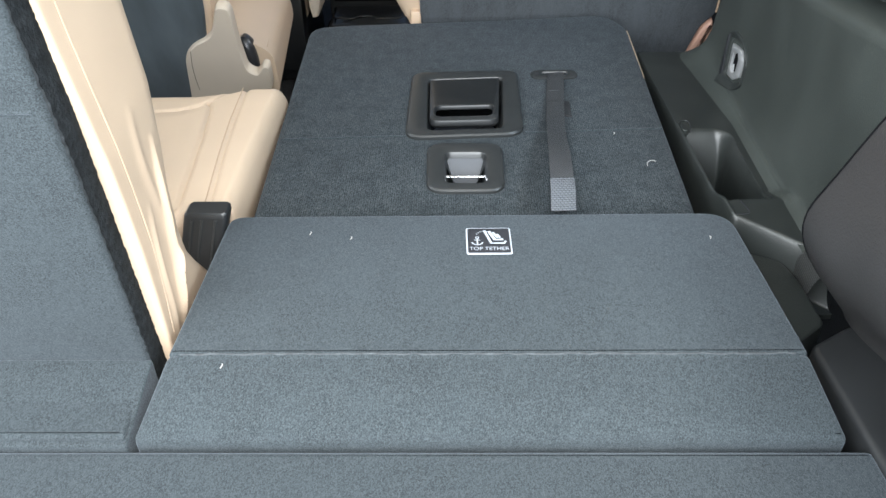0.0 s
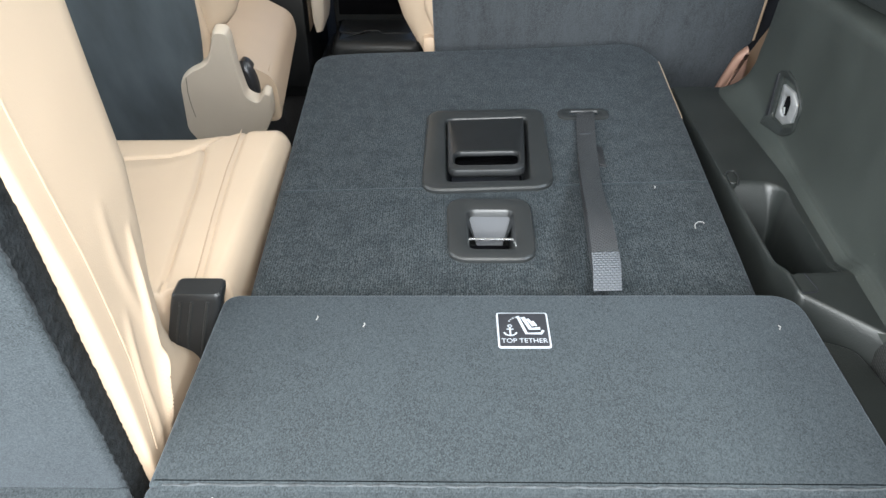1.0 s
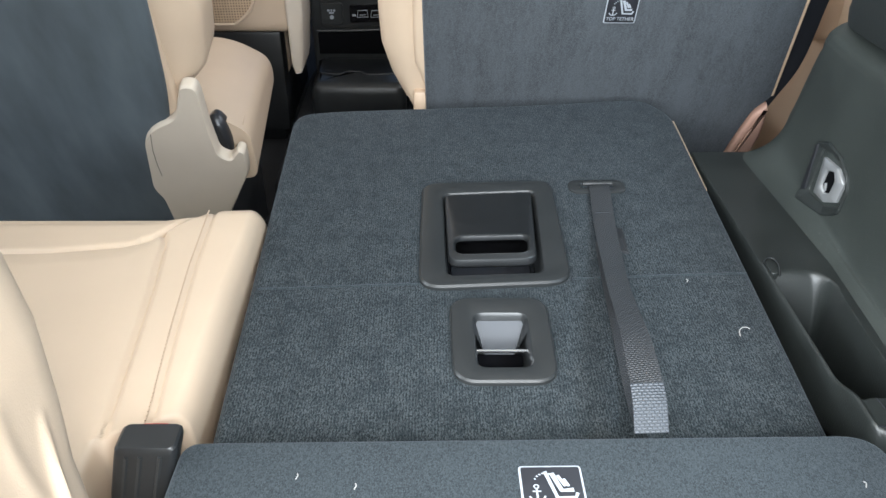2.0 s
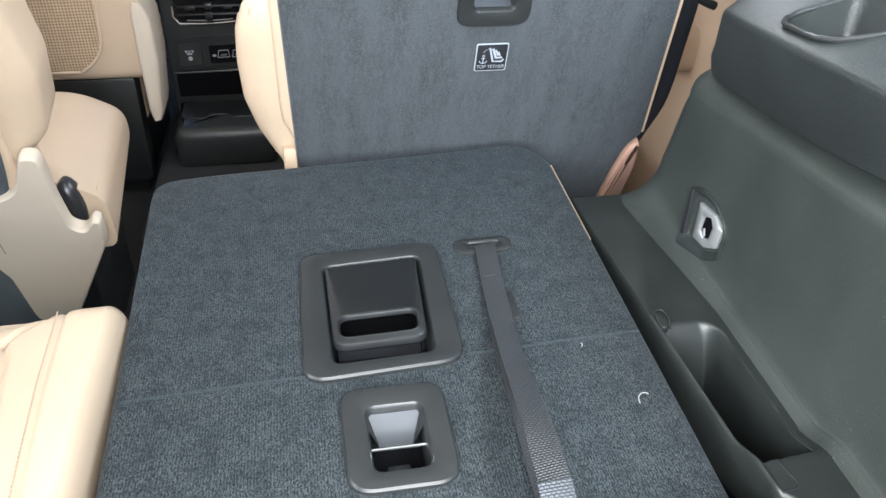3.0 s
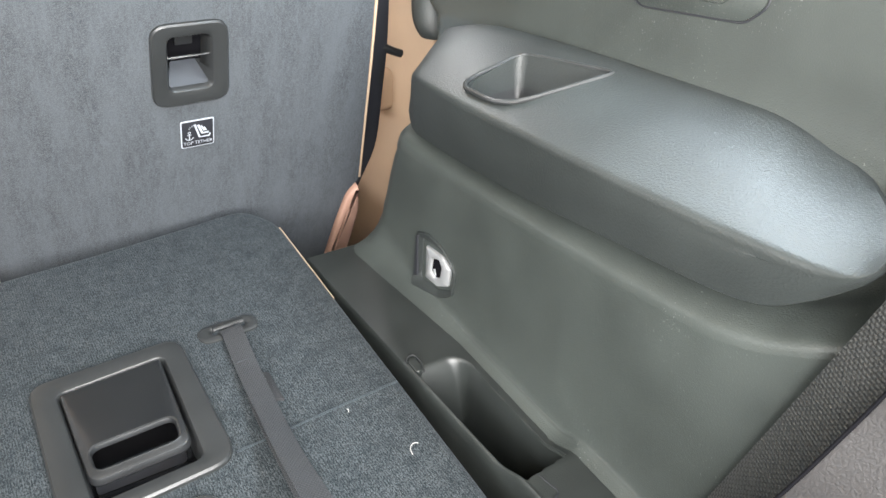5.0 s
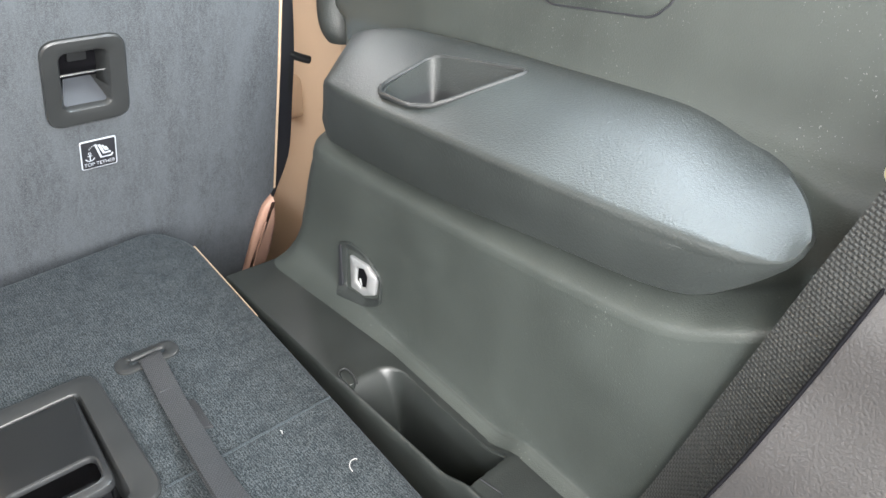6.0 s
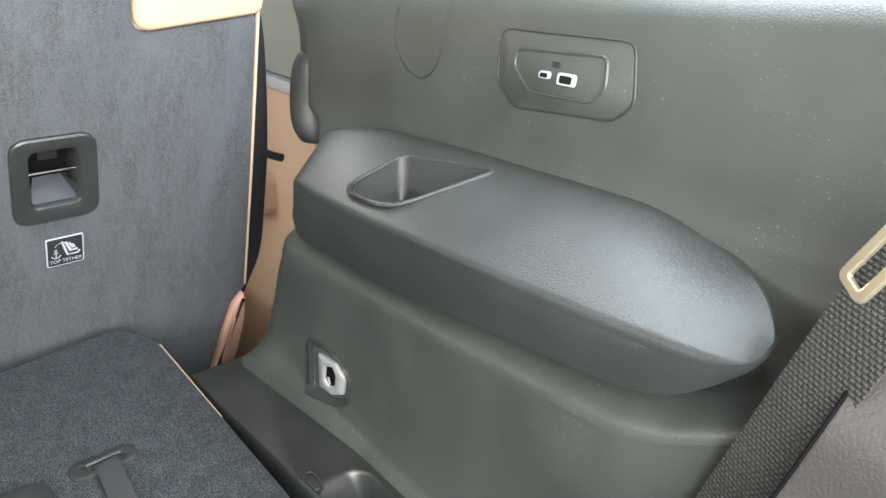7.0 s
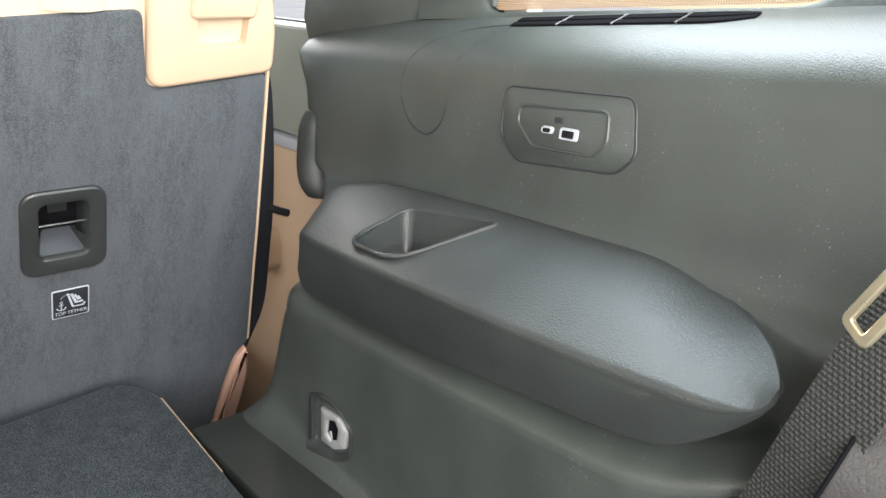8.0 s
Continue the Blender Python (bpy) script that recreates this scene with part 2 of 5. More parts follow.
# ---- mesh helpers ----
def part(name, bm, mat, parent=None, label="", smooth=35, m=None):
    mesh = bpy.data.meshes.new(name)
    if m:
        bm.transform(m)
    bmesh.ops.recalc_face_normals(bm, faces=bm.faces)
    bm.to_mesh(mesh)
    bm.free()
    mesh.materials.append(mat)
    if smooth:
        mesh.shade_smooth()
        mesh.set_sharp_from_angle(angle=radians(smooth))
    return under(new(name, mesh), parent, label)


def under(ob, parent, label=""):
    """Makes ob, built in world coordinates, a part of parent."""
    ob.parent = parent
    if parent:
        top = parent.parent or parent
        ob.matrix_parent_inverse = Matrix.Translation(top.location).inverted()
        if parent.parent:
            ob.matrix_parent_inverse = Matrix()
    if label:
        ob["label"] = label
    return ob


def thing(name, at=(0, 0, 0), label="", category="", group="", kind=""):
    ob = new(name)
    ob.empty_display_size = 0.05
    ob.location = at
    return tagged(ob, label, category, group, kind)


def loft(loops, start=True, end=True, closed=True):
    bm = bmesh.new()
    rows = [[bm.verts.new(p) for p in loop] for loop in loops]
    n = len(rows[0])
    for a, b in zip(rows, rows[1:]):
        for i in range(n if closed else n - 1):
            j = (i + 1) % n
            bm.faces.new((a[i], a[j], b[j], b[i]))
    if start and closed:
        bm.faces.new(rows[0][::-1])
    if end and closed:
        bm.faces.new(rows[-1])
    return bm


def rounded(points, radii, steps=5):
    """A closed outline with each corner rounded by its radius."""
    out, n = [], len(points)
    for i, p in enumerate(points):
        p, a, b = Vector(p), Vector(points[i - 1]), Vector(points[(i + 1) % n])
        r = radii[i] if isinstance(radii, (list, tuple)) else radii
        u, v = (a - p).normalized(), (b - p).normalized()
        cut = min(r, 0.49 * (a - p).length, 0.49 * (b - p).length)
        s, e = p + u * cut, p + v * cut
        for k in range(steps + 1):
            t = k / steps
            out.append((1 - t) ** 2 * s + 2 * t * (1 - t) * p + t * t * e)
    return out


def shrink(outline, d):
    """Moves a closed plan outline inwards by d (counter-clockwise outlines)."""
    out, n = [], len(outline)
    for i in range(n):
        a, p, b = Vector(outline[i - 1][:2]), Vector(outline[i][:2]), Vector(outline[(i + 1) % n][:2])
        e1, e2 = (p - a), (b - p)
        if e1.length < 1e-7:
            e1 = e2
        if e2.length < 1e-7:
            e2 = e1
        n1, n2 = Vector((-e1.y, e1.x)).normalized(), Vector((-e2.y, e2.x)).normalized()
        m = (n1 + n2)
        m = m.normalized() if m.length > 1e-6 else n1
        out.append(p + m * (d / max(0.5, m.dot(n1))))
    return out


def slab(outline, z0, z1, edge=0.006, steps=4):
    """A plan outline raised from z0 to z1 with a rounded upper edge."""
    loops = [[(p[0], p[1], z0) for p in outline]]
    for k in range(steps + 1):
        a = 0.5 * math.pi * k / steps
        q = shrink(outline, edge * (1 - math.cos(a)))
        loops.append([(p.x, p.y, z1 - edge + edge * math.sin(a)) for p in q])
    return loft(loops)


def box(x0, x1, y0, y1, z0, z1, bevel=0.0, segments=2):
    bm = bmesh.new()
    bmesh.ops.create_cube(bm, size=1)
    for v in bm.verts:
        v.co = Vector(((x0 + x1) / 2 + v.co.x * (x1 - x0), (y0 + y1) / 2 + v.co.y * (y1 - y0), (z0 + z1) / 2 + v.co.z * (z1 - z0)))
    if bevel:
        bmesh.ops.bevel(bm, geom=bm.edges[:], offset=bevel, segments=segments, affect="EDGES", profile=0.6)
    return bm


def sheet(fn, nu, nv, thick=0.0):
    """A surface fn(u, v) on a grid; thick: a vector or number of metres by which its back lies behind it."""
    bm = bmesh.new()
    front = [[bm.verts.new(fn(i / nu, j / nv)) for j in range(nv + 1)] for i in range(nu + 1)]
    for i in range(nu):
        for j in range(nv):
            bm.faces.new((front[i][j], front[i + 1][j], front[i + 1][j + 1], front[i][j + 1]))
    if thick:
        off = Vector(thick)
        back = [[bm.verts.new(v.co + off) for v in row] for row in front]
        for i in range(nu):
            for j in range(nv):
                bm.faces.new((back[i][j], back[i][j + 1], back[i + 1][j + 1], back[i + 1][j]))
        rim = [(i, 0) for i in range(nu)] + [(nu, j) for j in range(nv)] + [(i, nv) for i in range(nu, 0, -1)] + [(0, j) for j in range(nv, 0, -1)]
        for a, b in zip(rim, rim[1:] + rim[:1]):
            bm.faces.new((front[a[0]][a[1]], back[a[0]][a[1]], back[b[0]][b[1]], front[b[0]][b[1]]))
    return bm


def tube(points, radius, sides=8, closed=False):
    pts = [Vector(p) for p in points]
    loops, n = [], len(pts)
    for i, p in enumerate(pts):
        a = pts[i - 1] if (i or closed) else p
        b = pts[(i + 1) % n] if (i < n - 1 or closed) else p
        d = (b - a).normalized()
        s = d.orthogonal().normalized() if not loops else (side - d * side.dot(d)).normalized()
        side = s
        t = d.cross(s)
        loops.append([p + radius * (math.cos(k * math.tau / sides) * s + math.sin(k * math.tau / sides) * t) for k in range(sides)])
    if closed:
        loops.append(loops[0])
        return loft(loops, False, False)
    return loft(loops)


def curve(stations, count):
    """Points on a smooth line through a few stations."""
    p = [Vector(s) for s in stations]
    out = []
    for k in range(count + 1):
        f = k / count * (len(p) - 1)
        i = min(int(f), len(p) - 2)
        t = f - i
        a, b, c, d = p[max(i - 1, 0)], p[i], p[i + 1], p[min(i + 2, len(p) - 1)]
        out.append(0.5 * ((2 * b) + (c - a) * t + (2 * a - 5 * b + 4 * c - d) * t * t + (3 * b - a - 3 * c + d) * t ** 3))
    return out


def strap(name, centres, sides, width, thick, mat, parent=None, label=""):
    """A ribbon along centres, whose width lies along sides; its UV map is in metres."""
    mesh = bpy.data.meshes.new(name)
    verts, faces, uvs, n, run = [], [], [], len(centres), 0.0
    across = 6
    for i, (c, s) in enumerate(zip(centres, sides)):
        c, s = Vector(c), Vector(s).normalized()
        d = (Vector(centres[min(i + 1, n - 1)]) - Vector(centres[max(i - 1, 0)])).normalized()
        up = s.cross(d).normalized()
        run += (c - Vector(centres[i - 1])).length if i else 0
        for face in (0.5, -0.5):
            for k in range(across + 1):
                f = k / across - 0.5
                t = thick * (1 if 0 < k < across else 0.35)
                verts.append(c + s * width * f + up * face * t)
                uvs.append((width * (f + 0.5), run))
    w = across + 1
    for i in range(n - 1):
        a, b = i * 2 * w, (i + 1) * 2 * w
        for k in range(across):
            faces.append((a + k, a + k + 1, b + k + 1, b + k))
            faces.append((a + w + k, b + w + k, b + w + k + 1, a + w + k + 1))
        faces.append((a, b, b + w, a + w))
        faces.append((a + across, a + w + across, b + w + across, b + across))
    for a, flip in ((0, 1), ((n - 1) * 2 * w, -1)):
        faces.append(tuple([a + k for k in range(w)] + [a + w + k for k in range(w)][::-1])[::flip])
    mesh.from_pydata(verts, [], faces)
    layer = mesh.uv_layers.new(name="UVMap")
    for loop in mesh.loops:
        layer.data[loop.index].uv = uvs[loop.vertex_index]
    mesh.materials.append(mat)
    mesh.shade_smooth()
    mesh.set_sharp_from_angle(angle=radians(50))
    return under(new(name, mesh), parent, label)


def cut(ob, *cutters, m=None):
    """Takes the solids of the cutters away from ob's mesh."""
    solid = bmesh.new()
    solid.from_mesh(ob.data)
    bmesh.ops.triangulate(solid, faces=[f for f in solid.faces if len(f.verts) > 4])
    bmesh.ops.recalc_face_normals(solid, faces=solid.faces)
    solid.to_mesh(ob.data)
    solid.free()
    for bm in cutters:
        if m:
            bm.transform(m)
        mesh = bpy.data.meshes.new("cutter")
        bmesh.ops.recalc_face_normals(bm, faces=bm.faces)
        bm.to_mesh(mesh)
        bm.free()
        tool = new("cutter", mesh)
        mod = ob.modifiers.new("cut", "BOOLEAN")
        mod.object, mod.operation = tool, "DIFFERENCE"
        best = None
        for solver in ("MANIFOLD", "EXACT", "FAST"):
            mod.solver = solver
            bpy.context.view_layer.update()
            done = bpy.data.meshes.new_from_object(ob.evaluated_get(bpy.context.evaluated_depsgraph_get()))
            if len(done.vertices) > 0.8 * len(ob.data.vertices):
                best = done
                break
        ob.modifiers.clear()
        ob.data = best
        bpy.data.objects.remove(tool)
    ob.data.shade_smooth()
    ob.data.set_sharp_from_angle(angle=radians(35))
    return ob


def slab_face(outline, y0, y1):
    """An upright plate from y0 to its front at y1, from an (x, z) outline, with a small bevel."""
    e = 0.25 * abs(y0 - y1)
    return loft([[(p.x, y0, p.y) for p in outline], [(p.x, y1 + e, p.y) for p in outline], [(p.x, y1, p.y) for p in shrink(outline, min(0.0015, e))]])


def prism(outline, z0, z1, grow=0.0):
    return loft([[(p[0], p[1], z0) for p in outline], [(p[0], p[1], z1) for p in (shrink(outline, -grow) if grow else outline)]])


def lerp_table(rows, x):
    """Straight-line values between (x, value) rows."""
    if x <= rows[0][0]:
        return rows[0][1]
    for (a, va), (b, vb) in zip(rows, rows[1:]):
        if x <= b:
            return va + (vb - va) * (x - a) / (b - a)
    return rows[-1][1]


# ---- the shell of the car ----
def structure(name, bm, mat, label, smooth=35):
    return tagged(part(name, bm, mat, None, "", smooth), label, "car shell", kind="structure")


tagged(part("ground", box(-60, 60, -60, 60, -0.80, -0.76), GROUND), "pale concrete ground outside the car", "ground", kind="structure")
structure("floor", box(-1.15, 0.80, 1.0, 3.6, -0.53, -0.49), FLOORMAT, "black carpeted footwell floor of the car")
structure("sub_floor", box(-1.15, 0.80, -0.12, 1.0, -0.30, -0.26), FLOORMAT, "black floor pan below the folded seat")
structure("floor_step", box(-1.15, 0.80, 1.0, 1.03, -0.49, -0.262), FLOORMAT, "black step between footwell and load floor")
structure("ceiling", box(-1.12, 0.72, -0.05, 3.3, 0.98, 1.01, 0.008), HEADLINER, "pale fabric headliner of the car")


def side_shell(side, first):
    """Outer side of the body: sill, belt line, pillars and roof rail, with open windows between."""
    s = side
    for k, (y0, y1, z0, z1) in enumerate(((1.38, 3.9, -0.5, 0.47), (-0.1, 1.38, -0.3, 0.50), (-0.1, 3.9, 0.90, 0.98), (-0.1, 0.36, 0.50, 0.90),
                                         (1.10, 1.38, 0.50, 0.90), (2.44, 2.56, 0.47, 0.90))):
        x0, x1 = (0.745, 0.775) if s > 0 else (-1.165, -1.135)
        structure("wall_%s_%d" % (first, k + 1), box(x0, x1, y0, y1, z0, z1), HEADLINER if z0 > 0.45 else BLACK, "painted side of the car body")


side_shell(1, "right")
side_shell(-1, "left")
# unseen blockers, added to stop window light leaking past the trim
structure("light_block_1", box(0.445, 0.745, 1.140, 1.150, -0.30, 0.255), BLACK, "unseen dark panel behind the trim, added to stop stray light")
structure("light_block_2", box(0.600, 0.745, 1.140, 1.150, 0.255, 0.475), BLACK, "unseen dark panel behind the trim, added to stop stray light")
structure("light_block_3", box(0.715, 0.745, 1.140, 1.150, 0.475, 0.98), BLACK, "unseen dark panel behind the trim, added to stop stray light")
structure("bulkhead", box(-1.135, 0.745, 3.6, 3.63, -0.5, 0.35), BLACK, "dark dashboard bulkhead")

# ---- load floor, flap and folded seat back ----
tagged(part("load_floor", slab(rounded([(-0.72, -0.10), (0.335, -0.10), (0.332, 0.4135), (-0.74, 0.4135)], 0.006), -0.06, -0.002, 0.006), PILE),
       "charcoal pile carpet on the load floor", "load floor", kind="structure")

flap = thing("cargo_flap", (0.04, 0.55, 0.0), "charcoal carpeted hinged flap bridging folded seat and load floor", "cargo flap")
flap_front = slab(rounded([(-0.2225, 0.4905), (0.307, 0.4905), (0.3035, 0.704), (-0.2185, 0.700)], [0.004, 0.004, 0.030, 0.016], 7), 0.002, 0.0245, 0.0045, 5)
part("front_panel", flap_front, PILE, flap)


def flap_rear_top(x, y):
    return 0.001 + 0.0225 * ((y - 0.4195) / 0.073) ** 0.8


bm = slab(rounded([(-0.233, 0.4195), (0.316, 0.4195), (0.3072, 0.4922), (-0.2228, 0.4922)], 0.005), -0.03, 0.0, 0.005)
for v in bm.verts:
    if v.co.z > -0.02:
        v.co.z += flap_rear_top(v.co.x, max(0.4195, v.co.y))
part("rear_panel", bm, PILE, flap)
left_flap = slab(rounded([(-0.72, 0.4150), (-0.2365, 0.4150), (-0.2395, 0.4975), (-0.72, 0.4975)], 0.003), -0.03, 0.0, 0.002)
for v in left_flap.verts:
    if v.co.z > -0.02:
        v.co.z += 0.0125 * (v.co.y - 0.4150) / 0.0825
tagged(part("floor_strip", left_flap, PILE), "charcoal carpeted hinge strip below the upright seat back", "load floor", kind="structure")
rng = random.Random(4)
part("hinge_fold", tube([(-0.214 + 0.512 * k / 8, 0.4912, 0.0188) for k in range(9)], 0.0052, 8), PILE, flap)
part("hinge_crease", tube([(-0.212 + 0.508 * k / 60, 0.4914 + rng.uniform(-0.0006, 0.0006), 0.0234 + rng.uniform(-0.0004, 0.0006)) for k in range(61)], 0.0011, 6), FRAY, flap, "pale frayed carpet crease")

back = thing("folded_seat_back", (0.04, 1.05, -0.11), "charcoal carpeted back of a third-row seat folded flat", "car seat")
plan = rounded([(-0.204, 0.62), (0.279, 0.62), (0.320, 1.338), (0.292, 1.404), (0.125, 1.380), (-0.165, 1.358), (-0.234, 1.345)],
               [0.004, 0.004, 0.02, 0.05, 0.12, 0.05, 0.075], 7)
board = part("carpet_board", slab(plan, -0.045, 0.0, 0.011, 6), CARPET, back)
cut(board, box(-0.030, 0.098, 0.932, 1.112, -0.043, 0.05), box(-0.002, 0.063, 0.797, 0.882, -0.043, 0.05))
part("padding", slab(shrink(plan, 0.014), -0.13, -0.0455, 0.012), LEATHER, back, "beige leather seat face turned down")
part("piping", tube([(0.3070 + 0.0120 * k / 10, 1.13 + 0.02 * k, -0.0075) for k in range(11)], 0.0019), CREAM, back, "pale edge piping")
for x0, x1 in ((-0.208, -0.045), (0.110, 0.292)):
    n = 24
    part("stitched_crease", tube([(x0 + (x1 - x0) * k / n, 0.918 + 0.052 * ((x0 + (x1 - x0) * k / n) + 0.21), 0.0002 + 0.0005 * math.sin(k * 2.1)) for k in range(n + 1)],
                                 0.0015, 6), PILE, back)


# ---- fittings that repeat ----
def bezel(outline, hole, lip, parent, mat, m, name="bezel", deep=0.03):
    """A flat surround with rounded outer and inner lips and a well down to deep below the surface."""
    n = len(outline)
    o1, o2, o3 = outline, shrink(outline, 0.002), shrink(outline, 0.006)
    h0 = shrink(hole, -0.006)
    h1, h2 = shrink(hole, -0.002), hole
    h3 = shrink(hole, 0.003)
    loops = [[(p[0], p[1], -0.002) for p in o1], [(p[0], p[1], lip * 0.6) for p in o1], [(p.x, p.y, lip * 0.95) for p in o2], [(p.x, p.y, lip) for p in o3],
             [(p.x, p.y, lip * 0.9) for p in h0], [(p.x, p.y, lip * 0.65) for p in h1], [(p[0], p[1], lip * 0.1) for p in h2], [(p.x, p.y, -deep) for p in h3]]
    return part(name, loft(loops, False, True), mat, parent, m=m)


def rect(x0, x1, y0, y1, r, flare=0.0, steps=6):
    return rounded([(x0 + flare, y0), (x1 - flare, y0), (x1, y1), (x0, y1)], r, steps)


def grab_latch(parent, m, rim=0.0):
    """The lock recess with a sloped scoop, a wire and a slot: 0.092 wide, 0.112 high, its scoop towards +y."""
    bezel(shrink(rect(-0.0485, 0.0475, -0.054, 0.060, 0.020, 0.002), -rim), rect(-0.027, 0.027, -0.036, 0.038, 0.010, 0.001), 0.005, parent, BEZEL, m, "latch_bezel", 0.034)
    part("scoop", sheet(lambda u, v: Vector(((-0.0255 + 0.051 * u) * (1 - 0.40 * v), 0.0365 - 0.0195 * v, -0.004 - 0.026 * v)), 8, 8), SCOOP, parent, "smooth grey sloped scoop", m=m)
    for s in (-1, 1):
        part("scoop_side", sheet(lambda u, v: Vector((s * (0.0268 - (0.0013 + 0.0102 * u) * v), 0.0368 - 0.0200 * u, -0.002 - (0.002 + 0.026 * u) * v)), 8, 4), BEZEL, parent, m=m)
    part("wire", tube([(-0.027, -0.003, -0.008), (0.027, -0.003, -0.008)], 0.0016), ROD, parent, "bright steel wire", m=m)
    # near-black plate over the floor: shade below the wire as colour
    part("well_floor", box(-0.0235, 0.0235, -0.033, 0.018, -0.0335, -0.0305), VOID, parent, m=m)
    part("striker_block", box(-0.012, 0.010, -0.026, -0.008, -0.034, -0.024, 0.002), BLACK, parent, m=m)


SATIN_GREY = material("smooth_grey_plastic", (0.017, 0.018, 0.021), 0.30, spread=0.08, patch=30, bump=0.05)
UPRIGHT = Matrix.Translation((0, 1.42, 0)) @ Matrix(((1, 0, 0, 0), (0, -0.3134, -0.9496, 0), (0, 0.9496, -0.3134, 0), (0, 0, 0, 1)))


def stroke(points, width, m, parent, mat, name, lift=0.0006):
    """A printed line of the given width, laid flat."""
    pts = [Vector((*p, 0)) for p in points]
    a, b = [], []
    for i, p in enumerate(pts):
        d = (pts[min(i + 1, len(pts) - 1)] - pts[max(i - 1, 0)]).normalized()
        s = Vector((-d.y, d.x, 0)) * width / 2
        a.append(p + s + Vector((0, 0, lift)))
        b.append(p - s + Vector((0, 0, lift)))
    return part(name, loft([a, b], closed=False), mat, parent, smooth=0, m=m)


def words(text, size, m, parent, mat):
    c = bpy.data.curves.new("lettering", "FONT")
    c.body, c.size, c.align_x = text, size, "CENTER"
    tmp = new("lettering", c)
    bpy.context.view_layer.update()
    mesh = bpy.data.meshes.new_from_object(tmp.evaluated_get(bpy.context.evaluated_depsgraph_get()))
    bpy.data.objects.remove(tmp)
    mesh.transform(m)
    mesh.materials.clear()
    mesh.materials.append(mat)
    return under(new("lettering", mesh), parent)


def tether_label(m, where):
    """Black woven label with a white rim, an anchor, a child-seat outline and two words."""
    top = thing("tether_label", m.translation, "black label printed TOP TETHER in white " + where, "label", "tether labels")
    w, h = 0.0225, 0.0225
    part("backing", slab(rect(-w, w, -h, h, 0.003), -0.0004, 0.0006, 0.0003), WHITE, top, "white printed rim", m=m)
    field = part("field", slab(rect(-w + 0.0015, w - 0.0015, -h + 0.0015, h - 0.0015, 0.002), 0.0, 0.0010, 0.0002), INK, top, m=m)
    up = m @ Matrix.Translation((0, 0, 0.0011))
    ring = [(-0.0115 + 0.0016 * math.cos(a * math.tau / 12), 0.0035 + 0.0016 * math.sin(a * math.tau / 12)) for a in range(13)]
    stroke(ring, 0.0009, up, field, WHITE, "anchor_ring")
    stroke([(-0.0115, 0.002), (-0.0115, -0.0085)], 0.0014, up, field, WHITE, "anchor_stem")
    stroke([(-0.0145, -0.0005), (-0.0085, -0.0005)], 0.0011, up, field, WHITE, "anchor_bar")
    stroke([(-0.0115 + 0.0056 * math.sin(a), -0.0030 - 0.0056 * math.cos(a)) for a in [-1.3 + 2.6 * k / 10 for k in range(11)]], 0.0014, up, field, WHITE, "anchor_arms")
    for k in range(6):
        a = 2.7 - 0.33 * k
        x, y = -0.0055 + 0.0072 * math.cos(a), 0.0075 + 0.0075 * math.sin(a)
        stroke([(x, y), (x + 0.0015 * math.sin(a), y - 0.0015 * math.cos(a) * -1)], 0.0011, up, field, WHITE, "tether_dash")
    stroke([(-0.0040, 0.0165), (0.0022, -0.0060), (0.0150, -0.0060), (0.0168, -0.0020)], 0.0026, up, field, WHITE, "seat_outline")
    stroke([(0.0005, 0.0150), (0.0060, 0.0000), (0.0145, 0.0005)], 0.0034, up, field, WHITE, "seat_shell")
    stroke([(0.0045, 0.0130), (0.0090, 0.0035)], 0.0024, up, field, WHITE, "seat_bar")
    stroke([(0.0085, 0.0100), (0.0115, 0.0035)], 0.0020, up, field, WHITE, "seat_bar")
    words("TOP TETHER", 0.0074, up @ Matrix.Translation((0, -0.0172, 0.0003)) @ Matrix.Diagonal((0.92, 1.05, 1, 1)), field, WHITE)
    return top


# release handle in the folded back
handle = thing("release_handle", (0.031, 1.03, 0.0), "black plastic release paddle in a square bezel on folded seat", "handle")
I3 = Matrix()
bezel(rounded([(-0.0470, 0.9135), (0.1085, 0.9235), (0.1135, 1.1330), (-0.0450, 1.1255)], [0.026, 0.026, 0.022, 0.022], 7),
      rounded([(-0.0175, 0.9370), (0.0805, 0.9420), (0.0890, 1.1085), (-0.0200, 1.1000)], 0.010, 7), 0.006, handle, BEZEL, I3, "bezel", 0.036)
pad = rounded([(-0.0165, 0.9605), (0.0775, 0.9640), (0.0860, 1.1055), (-0.0185, 1.0975)], [0.014, 0.014, 0.004, 0.004], 6)
slot = rounded([(-0.0080, 0.9725), (0.0690, 0.9755), (0.0715, 1.0075), (-0.0080, 1.0040)], 0.010, 6)
# the paddle: a plate with a finger slot
plate_loops = [[(p.x, p.y, -0.007) for p in shrink(pad, 0.003)], [(p[0], p[1], -0.003) for p in pad], [(p[0], p[1], 0.001) for p in pad], [(p.x, p.y, 0.0044) for p in shrink(pad, 0.0012)], [(p.x, p.y, 0.0056) for p in shrink(pad, 0.003)]]
slot_loops = [[(p.x, p.y, 0.0056) for p in shrink(slot, -0.0045)], [(p.x, p.y, 0.0066) for p in shrink(slot, -0.003)], [(p.x, p.y, 0.0058) for p in shrink(slot, -0.001)], [(p[0], p[1], 0.0035) for p in slot], [(p[0], p[1], 0.0005) for p in slot]]
part("paddle", loft(plate_loops + slot_loops, False, False), BLACK, handle)
# near-black plate far below the slot, painted shade seen through it
part("slot_shade", prism(shrink(slot, -0.004), -0.030, -0.0275), INK, handle)
